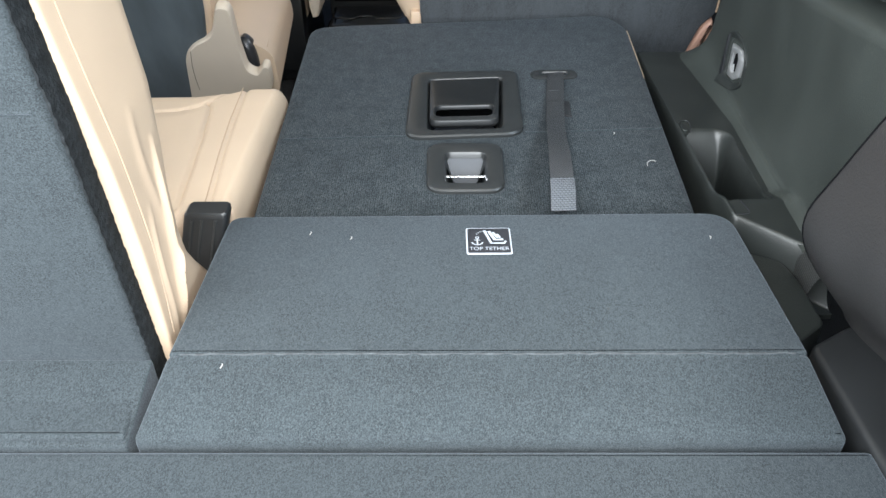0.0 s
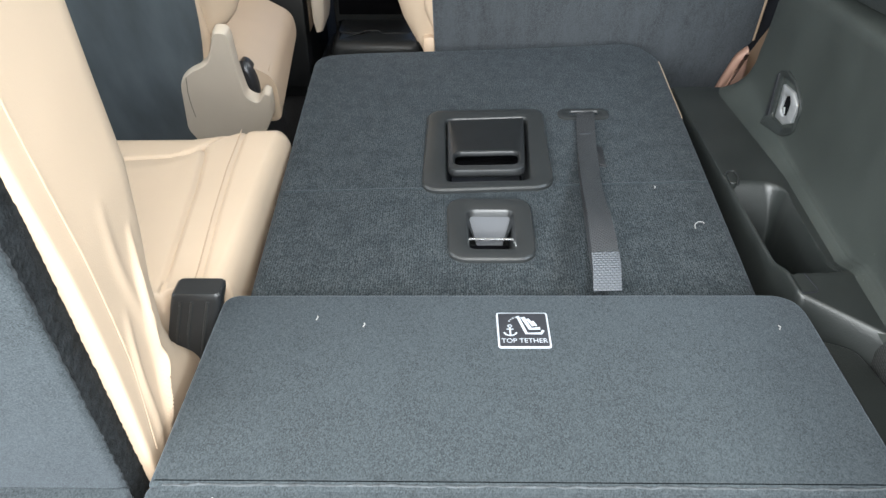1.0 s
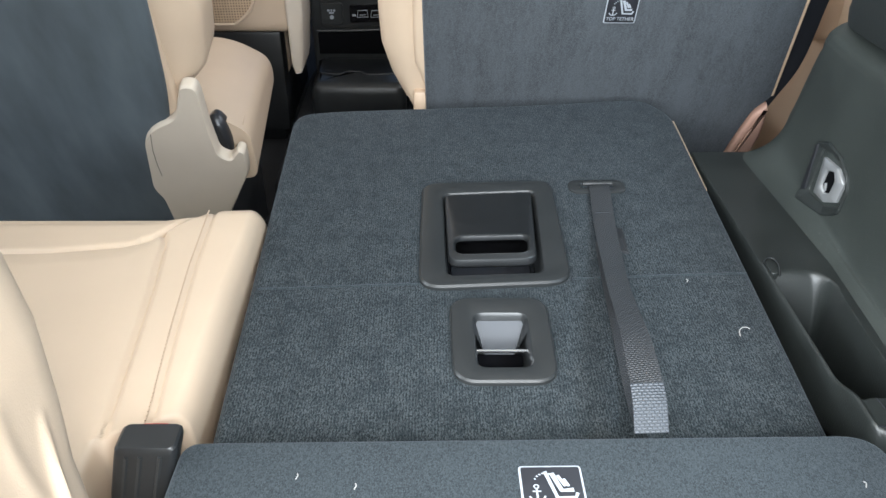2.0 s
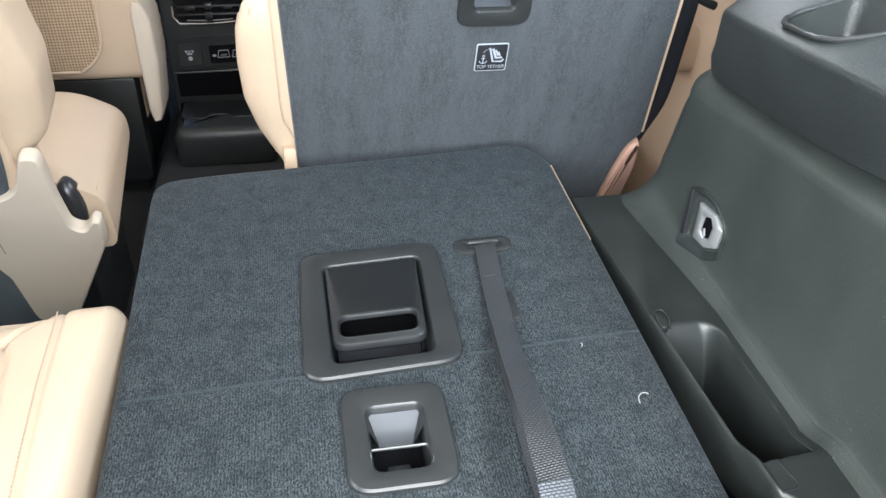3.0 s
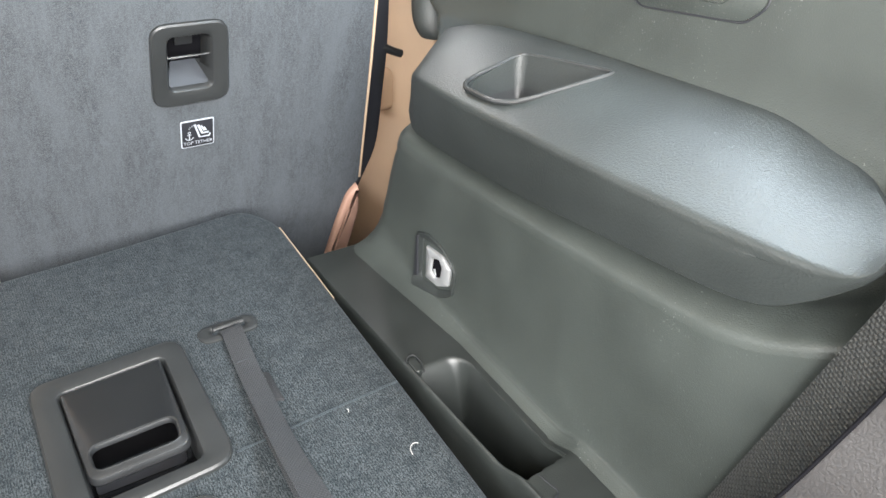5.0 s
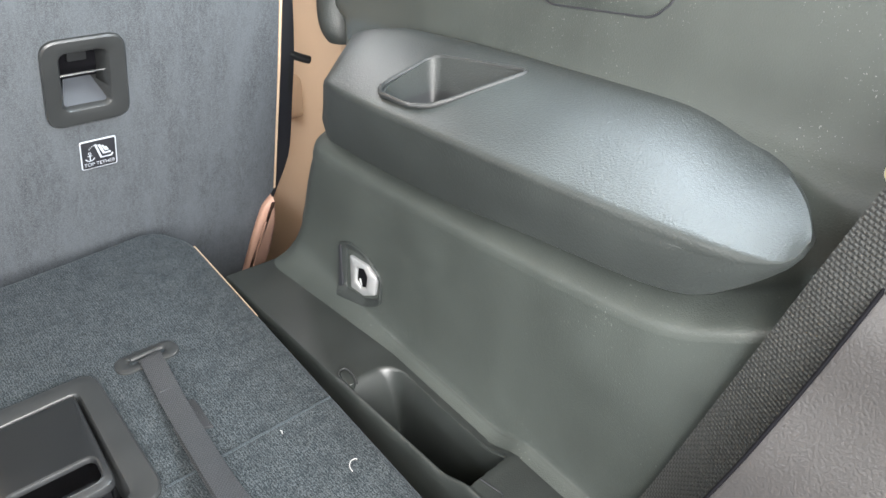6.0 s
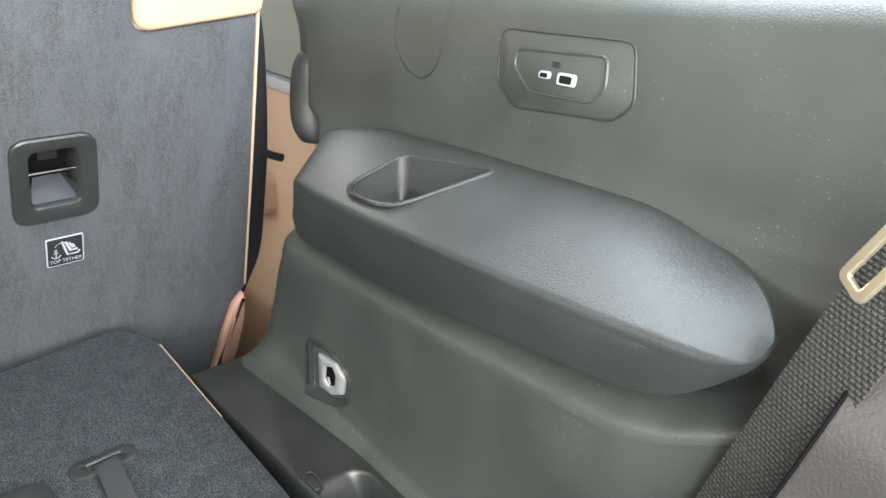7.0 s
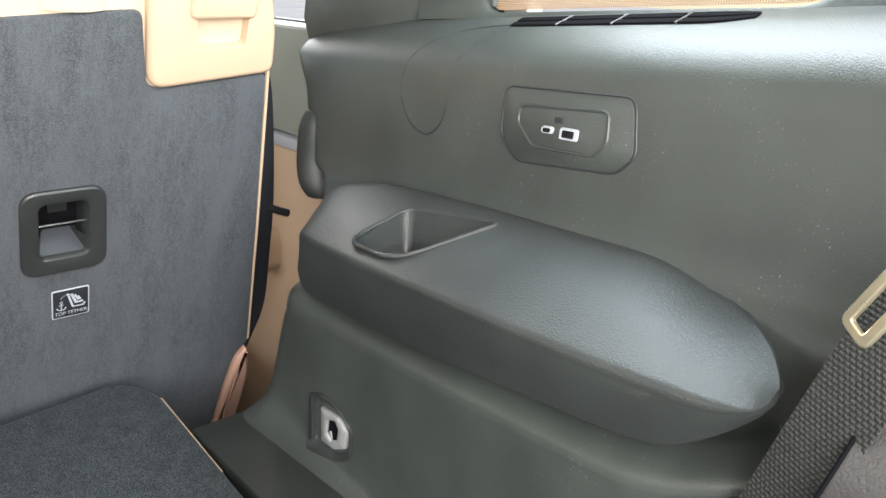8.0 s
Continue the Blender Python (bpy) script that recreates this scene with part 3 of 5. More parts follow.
part("well_floor", sheet(lambda u, v: Vector((-0.0165 + 0.097 * u, 0.9400 + 0.16 * v, -0.010 - 0.020 * min(1, v * 4))), 4, 16, (0, 0, -0.003)), GLOSS, handle)

latch = thing("seat_lock_recess", (0.0335, 0.8435, 0.0), "square black lock recess with a steel wire in the folded back", "latch", "lock recesses")
grab_latch(latch, Matrix.Translation((0.0308, 0.8370, 0.0005)) @ Matrix.Diagonal((0.92, 0.97, 1, 1)), 0.0035)

tether_label(Matrix.Translation((0.0505, 0.6520, 0.0247)) @ pose(0, 0, 0, 0, 0, 0.4), "on the carpeted flap")

# pull strap
pull = thing("pull_strap", (0.155, 0.95, 0.0), "charcoal woven pull strap from a slotted plate on carpet", "strap")
bezel(rounded([(0.134, 1.107), (0.204, 1.109), (0.204, 1.1405), (0.134, 1.1385)], 0.015, 6), rounded([(0.150, 1.1215), (0.190, 1.1225), (0.190, 1.1305), (0.150, 1.1295)], 0.003, 6),
      0.003, pull, BEZEL, I3, "slotted_plate", 0.01)
part("slot_bar", tube([(0.152, 1.127, 0.0035), (0.188, 1.128, 0.0035)], 0.0024), BEZEL, pull)
line = curve([(0.170, 1.123, 0.002), (0.1695, 1.110, 0.0065), (0.1605, 1.034, 0.0070), (0.1530, 0.962, 0.0130), (0.1440, 0.885, 0.0270), (0.1360, 0.800, 0.0470), (0.1330, 0.762, 0.0500), (0.1315, 0.733, 0.0480)], 60)
strap("webbing", line, [(1, 0.02 + 0.06 * math.sin(k * 0.12), -0.06 + 0.20 * math.sin(k * 0.13 + 0.4)) for k in range(61)], 0.0245, 0.0016, TETHER, pull)
line = curve([(0.1315, 0.734, 0.0485), (0.1312, 0.718, 0.0420), (0.1310, 0.7060, 0.0310), (0.1312, 0.7030, 0.0275)], 12)
strap("webbing_end", line, [(1, 0.04, 0)] * 13, 0.0262, 0.0024, WEB_END, pull, "folded strap end, its sheen put into a paler colour")
line = curve([(0.1570, 1.000, 0.003), (0.1530, 0.965, 0.0030), (0.1465, 0.870, 0.0035), (0.1415, 0.800, 0.0045), (0.1370, 0.745, 0.0100), (0.1320, 0.7075, 0.0250)], 40)
strap("lower_webbing", line, [(1, 0.05, 0.02)] * 41, 0.0235, 0.0014, TETHER, pull)
part("loose_tail", slab(rounded([(0.166, 0.984), (0.1775, 0.978), (0.1800, 1.026), (0.1705, 1.031)], 0.0015, 3), 0.0, 0.0026, 0.0008), WEB, pull, "loose dark webbing tail")
for y in (1.052, 1.030):
    part("stitch_row", box(0.1520 + 0.10 * (y - 1.03), 0.1700 + 0.10 * (y - 1.03), y, y + 0.0012, 0.0064, 0.0080, 0.0003), WEB_END, pull, "pale cross stitching")

lint = curve([(0.2520, 0.8440, 0.0010), (0.2530, 0.8500, 0.0016), (0.2570, 0.8545, 0.0022), (0.2620, 0.8550, 0.0020), (0.2640, 0.8535, 0.0012)], 16)
tagged(part("lint_thread", tube(lint, 0.0005, 5), LINT), "curled pale lint thread lying on the carpet", "lint")
for k, (x, y, z) in enumerate(((-0.130, 0.664, 0.0250), (0.271, 0.654, 0.0250), (0.226, 0.928, 0.0006), (-0.088, 0.655, 0.0250), (-0.176, 0.478, 0.021))):
    tagged(part("lint_speck", tube([(x, y, z), (x + 0.0014, y + 0.003, z + 0.0006), (x + 0.0006, y + 0.005, z)], 0.0005, 5), LINT), "tiny pale lint speck on carpet", "lint", "lint specks")


# ---- right quarter trim ----
def base_x(y):
    return 0.4035 + 0.05 * (y - 0.85)


def wall_base(y):
    """The lower wall's line, bending outward behind the belt."""
    return base_x(y) + 0.030 * min(1.0, max(0.0, (0.655 - y) / 0.10)) ** 1.6


def smooth_step(x, a, b):
    t = min(1.0, max(0.0, (x - a) / (b - a)))
    return t * t * (3 - 2 * t)


def fillet(y):
    """Radius of the sweep from ledge to wall, wider towards the front."""
    return 0.0175 + 0.11 * max(0.0, y - 0.97)


def ledge_level(y):
    return -0.008 + 0.013 * smooth_step(y, 0.800, 0.755)


def wall_skin(y, z):
    """The lower wall's surface, with its sweep into the ledge."""
    r, h = fillet(y), z - ledge_level(y)
    sweep = r - math.sqrt(max(0.0, r * r - (r - h) ** 2)) if 0 <= h < r else (r if h < 0 else 0.0)
    return wall_base(y) - sweep


def upper_x(y):
    return 0.522 + 0.10 * (y - 0.85)


def rise(y):
    return 0.08 * (0.9 - y)


FOLD = [(0.50, 0.285), (0.5844, 0.2471), (0.619, 0.2327), (0.663, 0.2226), (0.719, 0.2160), (0.784, 0.2090), (0.860, 0.2010), (0.949, 0.1945), (1.05, 0.1865), (1.20, 0.184)]


def profile(y):
    """Stations (x, z) of the trim's section at y, from the ledge up to the window shelf."""
    b, u, r = wall_base(y), upper_x(y), rise(y)
    zb = lerp_table(FOLD, y)
    f, g = fillet(y), ledge_level(y) + 0.0002
    return [(b - 1.35 * f, g - 0.0030), (b - 0.75 * f, g + 0.032 * f), (b - 0.30 * f, g + 0.286 * f), (b - 0.03 * f, g + 0.757 * f), (b + 0.001, 0.06), (b - 0.002, 0.12), (b - 0.0085, zb - 0.020), (b - 0.0095, zb - 0.005),
            (b - 0.0060, zb + 0.0035), (b + 0.006, zb + 0.0105), (b + 0.026, zb + 0.0190), (b + 0.050, zb + 0.032), (u - 0.02, 0.305 + r), (u - 0.006, 0.330 + r), (u, 0.38 + r),
            (u + 0.005, 0.43 + r), (u + 0.010, 0.464 + r), (u + 0.018, 0.481 + r), (u + 0.034, 0.496 + r), (u + 0.062, 0.513 + r), (u + 0.082, 0.520 + r), (u + 0.092, 0.523 + r)]


FRONTS = [1.235, 1.235, 1.235, 1.232, 1.222, 1.195, 1.165, 1.160, 1.158, 1.158, 1.16, 1.18, 1.29, 1.345, 1.372, 1.384, 1.412, 1.432, 1.435, 1.435, 1.435, 1.435]
REARS = [0.515] * 9 + [0.50, 0.47, 0.43, 0.34, 0.30] + [0.26] * 8


def quarter(u, v):
    k = u * (len(FRONTS) - 1)
    i = min(int(k), len(FRONTS) - 2)
    t = k - i
    f, r = FRONTS[i] + (FRONTS[i + 1] - FRONTS[i]) * t, REARS[i] + (REARS[i + 1] - REARS[i]) * t
    y = r + (f - r) * v
    p = profile(y)
    a, b, c, d = (Vector(p[max(i - 1, 0)]), Vector(p[i]), Vector(p[i + 1]), Vector(p[min(i + 2, len(p) - 1)]))
    q = 0.5 * ((2 * b) + (c - a) * t + (2 * a - 5 * b + 4 * c - d) * t * t + (3 * b - a - 3 * c + d) * t ** 3)
    turn = 0.012 * max(0.0, (v - 0.96) / 0.04) ** 2 + (0.03 * max(0.0, (0.06 - v) / 0.06) ** 2 if u < 0.5 else 0)
    return Vector((q.x + turn, y, q.y))


def trim_x(y, z):
    """The upper trim's surface at (y, z)."""
    rows = sorted((pz, px) for px, pz in profile(y)[12:])
    return lerp_table(rows, z)


quarter_trim = thing("quarter_trim", (0.45, 0.95, -0.02), "dark green-grey moulded plastic trim panel beside the seats, dusty", "trim panel")
part("panel", sheet(quarter, 105, 70, (0.012, 0, -0.002)), TRIM, quarter_trim)

# armrest pod, lofted between a lower edge, a crest and a back edge
LOW = [(0.436, 1.1640, 0.2090), (0.4210, 1.1280, 0.2010), (0.4124, 1.0867, 0.2042), (0.4036, 0.9900, 0.2120), (0.3988, 0.8947, 0.2205), (0.3954, 0.8157, 0.2315), (0.3928, 0.7300, 0.2418), (0.3914, 0.6660, 0.2500), (0.3906, 0.6260, 0.2612), (0.390, 0.5989, 0.2808), (0.390, 0.5755, 0.3040), (0.390, 0.5668, 0.3165), (0.391, 0.5650, 0.3240)]
CREST = [(0.440, 1.1580, 0.2460), (0.408, 1.1120, 0.2740), (0.3925, 1.0560, 0.2815), (0.3822, 0.9600, 0.2892), (0.3799, 0.8754, 0.2940), (0.3796, 0.8050, 0.2966), (0.3793, 0.7300, 0.3000), (0.3791, 0.6669, 0.3038), (0.3799, 0.6236, 0.3072), (0.381, 0.5950, 0.3098), (0.382, 0.5740, 0.3150), (0.385, 0.5655, 0.3220), (0.392, 0.5645, 0.3268)]
REAR = [(0.540, 1.2550, 0.2660), (0.530, 1.2150, 0.2900), (0.524, 1.1300, 0.3140), (0.522, 1.0400, 0.3240), (0.520, 0.9500, 0.3305), (0.517, 0.8650, 0.3360), (0.512, 0.7900, 0.3415), (0.508, 0.7200, 0.3450), (0.501, 0.6645, 0.3390), (0.479, 0.6260, 0.3344), (0.446, 0.5936, 0.3324), (0.415, 0.5725, 0.3296), (0.399, 0.5648, 0.3284)]
n = 64
low, crest, rear = curve(LOW, n), curve(CREST, n), curve(REAR, n)
loops = []
for a, c, b in zip(low, crest, rear):
    wide = min(1.0, (c - b).length / 0.06)
    face = [a + Vector((0.024, 0, -0.001)) * wide, a + Vector((0.008, 0, -0.0022)) * wide, a + Vector((0.0020, 0, -0.0014)), a]
    down, over = a - c, b - c
    r = min(0.007, 0.22 * down.length, 0.22 * over.length)
    for t in (0.03, 0.10, 0.25, 0.45, 0.65, 0.80):
        p = a.lerp(c, t)
        p.x -= 0.0012 * math.sin(math.pi * t) ** 2
        face.append(p)
    s, e = c + down.normalized() * r, c + over.normalized() * r
    face += [c + down.normalized() * r * 1.4] + [(1 - t) ** 2 * s + 2 * t * (1 - t) * c + t * t * e for t in (0.0, 0.25, 0.5, 0.75, 1.0)]
    for t in (0.10, 0.16, 0.3, 0.45, 0.6, 0.75, 0.88, 0.96):
        p = c.lerp(b, t)
        p.z += 0.0015 * math.sin(math.pi * min(1, t * 1.02)) ** 2 * min(1.0, (c - b).length / 0.1)
        face.append(p)
    k = min(1.0, max(0.05, ((c - b).length - 0.008) / 0.06))
    face += [b + Vector((0.003, 0, -0.002)) * k, b + Vector((0.012, 0, -0.016)) * k, Vector((b.x + 0.01 * k, (a.y + b.y) / 2, a.z))]
    loops.append(face)
pod = part("armrest", loft(loops), SOFT, quarter_trim, "black grained armrest pod with a cup well")
cup = rounded([(0.4030, 1.0130), (0.4835, 1.0130), (0.4990, 0.8900), (0.3985, 0.9300)], [0.026, 0.016, 0.012, 0.030], 9)
cup = cup[::-1] if sum(p[0] * q[1] - q[0] * p[1] for p, q in zip(cup, cup[1:] + cup[:1])) < 0 else cup
cut(pod, loft([[(p.x, p.y, 0.262) for p in shrink(cup, 0.013)], [(p.x, p.y, 0.268) for p in shrink(cup, 0.008)], [(p[0], p[1], 0.335) for p in shrink(cup, 0.0)]]))


def pod_top(x, y):
    """Height of the pod's top by the crest and back lines."""
    k = min(range(n + 1), key=lambda i: abs(crest[i].lerp(rear[i], 0.5).y - y))
    t = min(1, max(0, (x - crest[k].x) / (rear[k].x - crest[k].x)))
    return crest[k].z + (rear[k].z - crest[k].z) * t + 0.0015 * math.sin(math.pi * t) ** 2


part("cup_rim", tube([(p.x, p.y, pod_top(p.x, p.y) + 0.0004) for p in shrink(cup, -0.0008)], 0.0026, 8, True), BEZEL, quarter_trim, "smooth raised rim of the cup well")
liner = [[(p.x, p.y, pod_top(p.x, p.y) - 0.001) for p in shrink(cup, 0.0006)]] + [[(p.x, p.y, pod_top(p.x, p.y) * (1 - k) + 0.272 * k) for p in shrink(cup, 0.0006 + 0.0075 * k)] for k in (0.1, 0.5, 0.9)] + [[(p.x, p.y, 0.2700) for p in shrink(cup, 0.011)]]
part("cup_liner", loft(liner, False, True), BLACK, quarter_trim, "smooth black cup well")

# window shelf vent and seams
def vent(y, t, lift=0.0):
    """A point across the sloping shelf below the window."""
    return Vector((upper_x(y) + 0.058 + 0.024 * t, y, 0.5122 + 0.0095 * t + rise(y) + lift))


VENT_Y = 0.990
# flat black strips laid on the shelf, the slots' inner shade painted
for row, (t0, t1) in enumerate(((0.10, 0.44), (0.58, 0.92))):
    for k in range(4):
        y0, y1 = VENT_Y - 0.071 * k - 0.0015, VENT_Y - 0.071 * (k + 1) + 0.0015
        part("vent_slot", sheet(lambda u, v: vent(y0 + (y1 - y0) * u, (t0 + (t1 - t0) * v) * (1 - (0.55 * max(0, (u - 0.3) / 0.7) ** 2 if k == 3 else 0)) + (0.4 * max(0, (u - 0.3) / 0.7) ** 2 if k == 3 else 0), 0.0012), 12, 2, (0.0, 0, -0.002)),
             VOID, quarter_trim, "black strip for the shade inside a defroster slot")
for k in range(1, 4):
    y = VENT_Y - 0.071 * k
    part("vent_rib", tube([vent(y, 0.04, 0.0008), vent(y - 0.004, 0.98, 0.0008)], 0.0011, 6), SATIN_GREY, quarter_trim)


def on_trim(y, z, out=0.0):
    return Vector((trim_x(y, z) - out, y, z))


def seam(outline, name="seam", radius=0.0010, closed=True):
    return part(name, tube([on_trim(p[0], p[1], 0.0002) for p in outline], radius, 6, closed), INK, quarter_trim)


def trim_plate(outline, out, edge, mat, name, parent, label=""):
    """A low raised plate that follows the upper trim."""
    o = [Vector(p) for p in outline]
    o = o if sum(p.x * q.y - q.x * p.y for p, q in zip(o, o[1:] + o[:1])) > 0 else o[::-1]
    loops = [[on_trim(p.x, p.y, -0.001) for p in o], [on_trim(p.x, p.y, out * 0.5) for p in o], [on_trim(p.x, p.y, out) for p in shrink(o, edge)]]
    return part(name, loft(loops, False), mat, parent, label)


ports = thing("charging_port_panel", (0.53, 0.85, 0.42), "green-grey plastic cover plate with two white-rimmed charging sockets", "socket panel")
plate = rounded([(0.9340, 0.4530), (0.7700, 0.4640), (0.7590, 0.4160), (0.7780, 0.3985), (0.9040, 0.3840), (0.9310, 0.4050)], [0.012, 0.012, 0.010, 0.008, 0.010, 0.010], 5)
seam(plate, "cover_seam")
trim_plate([Vector((0.8470, 0.4230)) + (p - Vector((0.8470, 0.4230))) * 0.975 for p in plate], 0.0012, 0.0012, TRIM, "cover", ports)
well = rounded([(0.9075, 0.4385), (0.7950, 0.4485), (0.7920, 0.4215), (0.8050, 0.4085), (0.8840, 0.4030), (0.9080, 0.4220)], [0.008, 0.008, 0.006, 0.006, 0.006, 0.006], 5)
part("inner_rim", tube([on_trim(p.x, p.y, 0.0010) for p in well], 0.0017, 6, True), TRIM, ports)
for (y0, y1, z0, z1, r) in ((0.8725, 0.8575, 0.4175, 0.4245, 0.0034), (0.8485, 0.8260, 0.4160, 0.4270, 0.003)):
    o = rounded([(y0, z0), (y0, z1), (y1, z1 + 0.001), (y1, z0 + 0.001)], r, 4)
    rim_part = trim_plate(o, 0.0034, 0.0006, WHITE, "socket_rim", ports, "white socket rim")
    c = Vector(((y0 + y1) / 2, (z0 + z1) / 2 + 0.0005))
    trim_plate([c + (p - c) * 0.66 for p in o], 0.0040, 0.0003, GLOSS, "socket", rim_part)
trim_plate([(0.858, 0.4345), (0.858, 0.4295), (0.848, 0.430), (0.848, 0.435)], 0.0018, 0.0003, SATIN_GREY, "socket_mark", ports)

cover = [c + Vector((0.012, 0.006, 0)) for c in curve([(1.1080, 0.437, 0), (1.0940, 0.468, 0), (1.0500, 0.489, 0), (0.9750, 0.500, 0), (1.0020, 0.480, 0), (1.0120, 0.460, 0), (1.0140, 0.418, 0), (1.0230, 0.392, 0), (1.0460, 0.377, 0), (1.0800, 0.384, 0), (1.1030, 0.408, 0), (1.1080, 0.437, 0)], 60)]
seam([(c[0], c[1]) for c in cover[:-1]], "belt_cover_seam")

# pillar trim above the seam, and the moulded lip at the door edge
SEAM_Z = [(0.99, 0.534), (1.03, 0.5285), (1.14, 0.511), (1.246, 0.489), (1.34, 0.4716), (1.44, 0.4560)]


def pillar_fn(u, v):
    y = 1.435 - 0.385 * u
    z = lerp_table(SEAM_Z, y)
    return Vector((trim_x(y, z) - 0.0035 + 0.07 * v + 0.012 * max(0, 1 - v * 24) + 0.03 * max(0, (u - 0.93) / 0.07) ** 2, y + 0.02 * v, z + 0.44 * v))


tagged(part("pillar_trim", sheet(pillar_fn, 24, 14, (0.02, 0, 0.0)), TRIM), "dark plastic pillar cover above the quarter trim", "pillar trim", kind="structure")
lip = loft([[(0.592 + 0.004 * s + 0.036 * math.cos(a) * (1 - 0.30 * abs(s) ** 5), 1.350 + 0.030 * math.sin(a) * (1 - 0.25 * abs(s) ** 5) - (0.004 * s if s > 0 else 0.014 * s * s), 0.302 + 0.062 * s)
             for a in [k * math.tau / 28 for k in range(28)]] for s in [-1, -0.985, -0.95, -0.9] + [-0.8 + 0.1 * k for k in range(17)] + [0.9, 0.95, 0.985, 1]])
part("door_edge_lip", lip, SOFT, quarter_trim, "black soft lip at the door edge")

# quarter window with a mesh sun blind
def window_point(y, z):
    return Vector((upper_x(y) + 0.092 + 0.16 * (z - 0.52), y, z))


hole = rounded([(1.078, 0.5145), (0.645, 0.5440), (0.630, 0.84), (0.985, 0.84)], [0.026, 0.05, 0.06, 0.06], 8)
outer = rounded([(1.20, 0.500), (0.24, 0.560), (0.24, 0.96), (1.20, 0.96)], 0.004, 8)
window = thing("window_1", (0.66, 0.85, 0.52), "rear quarter window with a pale mesh blind", "window", kind="structure")
part("window_frame", loft([[window_point(p.x, p.y) for p in outer], [window_point(p.x, p.y) for p in shrink(hole, 0.006)], [window_point(p.x, p.y) + Vector((0.004, 0, 0)) for p in hole],
                           [window_point(p.x, p.y) + Vector((0.02, 0, 0)) for p in hole]], False, False), TRIM, window)
part("mesh_blind", loft([[window_point(p.x, p.y) + Vector((0.016, 0, 0)) for p in shrink(hole, -0.003)], [window_point(p.x, p.y) + Vector((0.017, 0, 0)) for p in shrink(hole, -0.003)]]), BLIND, window, "pale perforated blind")

# cargo hook
hook = thing("cargo_hook", (0.411, 1.056, 0.042), "satin metal cargo hook in a dark angular recess on trim", "hook")


def on_wall(p, out=0.0):
    return Vector((wall_skin(p[0], p[1]) - out, p[0], p[1]))


def wall_rings(parent, mat, name, rings, label="", end=True):
    return part(name, loft([[on_wall(p, out) for p in o] for o, out in rings], False, end), mat, parent, label)


def facing_out(points, r, steps=4):
    o = rounded(points, r, steps)
    return o if sum(p.x * q.y - q.x * p.y for p, q in zip(o, o[1:] + o[:1])) > 0 else o[::-1]


o = facing_out([(1.1060, 0.0720), (1.0787, 0.0835), (1.0454, 0.0828), (1.0208, 0.0728), (1.0125, 0.0582), (1.0150, 0.0290), (1.0259, 0.0190), (1.0453, 0.0080), (1.1006, -0.0002), (1.1065, 0.0057)], 0.005)
i1 = facing_out([(1.0890, 0.0700), (1.0690, 0.0748), (1.0450, 0.0756), (1.0240, 0.0690), (1.0155, 0.0600), (1.0200, 0.0350), (1.0300, 0.0280), (1.0492, 0.0185), (1.0870, 0.0140), (1.0915, 0.0175)], 0.003)
wall_rings(hook, SOFT, "bezel", [(o, -0.010), (o, 0.0012), (shrink(o, 0.0014), 0.0026), (shrink(i1, -0.0030), 0.0024), (shrink(i1, -0.0006), 0.0012), (i1, -0.0010), (shrink(i1, 0.0012), -0.0040)])
r0 = facing_out([(1.0790, 0.0655), (1.0411, 0.0700), (1.0203, 0.0622), (1.0248, 0.0365), (1.0499, 0.0224), (1.0785, 0.0195)], 0.0016, 3)
h0 = facing_out([(1.0610, 0.0570), (1.0445, 0.0640), (1.0385, 0.0560), (1.0420, 0.0385), (1.0537, 0.0327), (1.0640, 0.0380)], 0.0020, 3)


def between(t):
    return [p.lerp(q, t) for p, q in zip(r0, h0)]


wall_rings(hook, SATIN, "hook_ring", [(r0, -0.004), (r0, 0.0020), (between(0.06), 0.0028), (between(0.70), 0.0046), (between(0.92), 0.0042), (h0, 0.0030), (h0, 0.0010)], "satin metal faceted ring", False)
# flush black disc: shade in the ring's hole, put into colour
wall_rings(hook, VOID, "recess", [(h0, 0.0008), (shrink(h0, 0.0005), 0.0014)])
pin = facing_out([(1.0600, 0.0420), (1.0560, 0.0440), (1.0530, 0.0355), (1.0570, 0.0345)], 0.0008, 3)
wall_rings(hook, SATIN, "catch", [(pin, 0.0010), (pin, 0.0022), (shrink(pin, 0.0006), 0.0028)])
bar = facing_out([(1.1035, 0.0700), (1.0975, 0.0725), (1.0945, 0.0140), (1.1020, 0.0105)], 0.0014, 3)
wall_rings(hook, SATIN_GREY, "tie_bar", [(bar, -0.002), (bar, 0.0034), (shrink(bar, 0.0008), 0.0044)])

# ledge with a bin beside the seat
ledge = thing("side_ledge", (0.36, 0.95, -0.16), "plastic ledge with a deep oblong bin beside the folded seat, darkened for shade", "storage bin")


def ledge_left(y):
    return 0.3130


def curve_plan(stations):
    return [(p.x, p.y) for p in curve([(x, y, 0) for x, y in stations], 24)]


BIN_RIGHT = [(0.76, 0.3755), (0.85, 0.3765), (0.91, 0.3800), (0.96, 0.3860)]


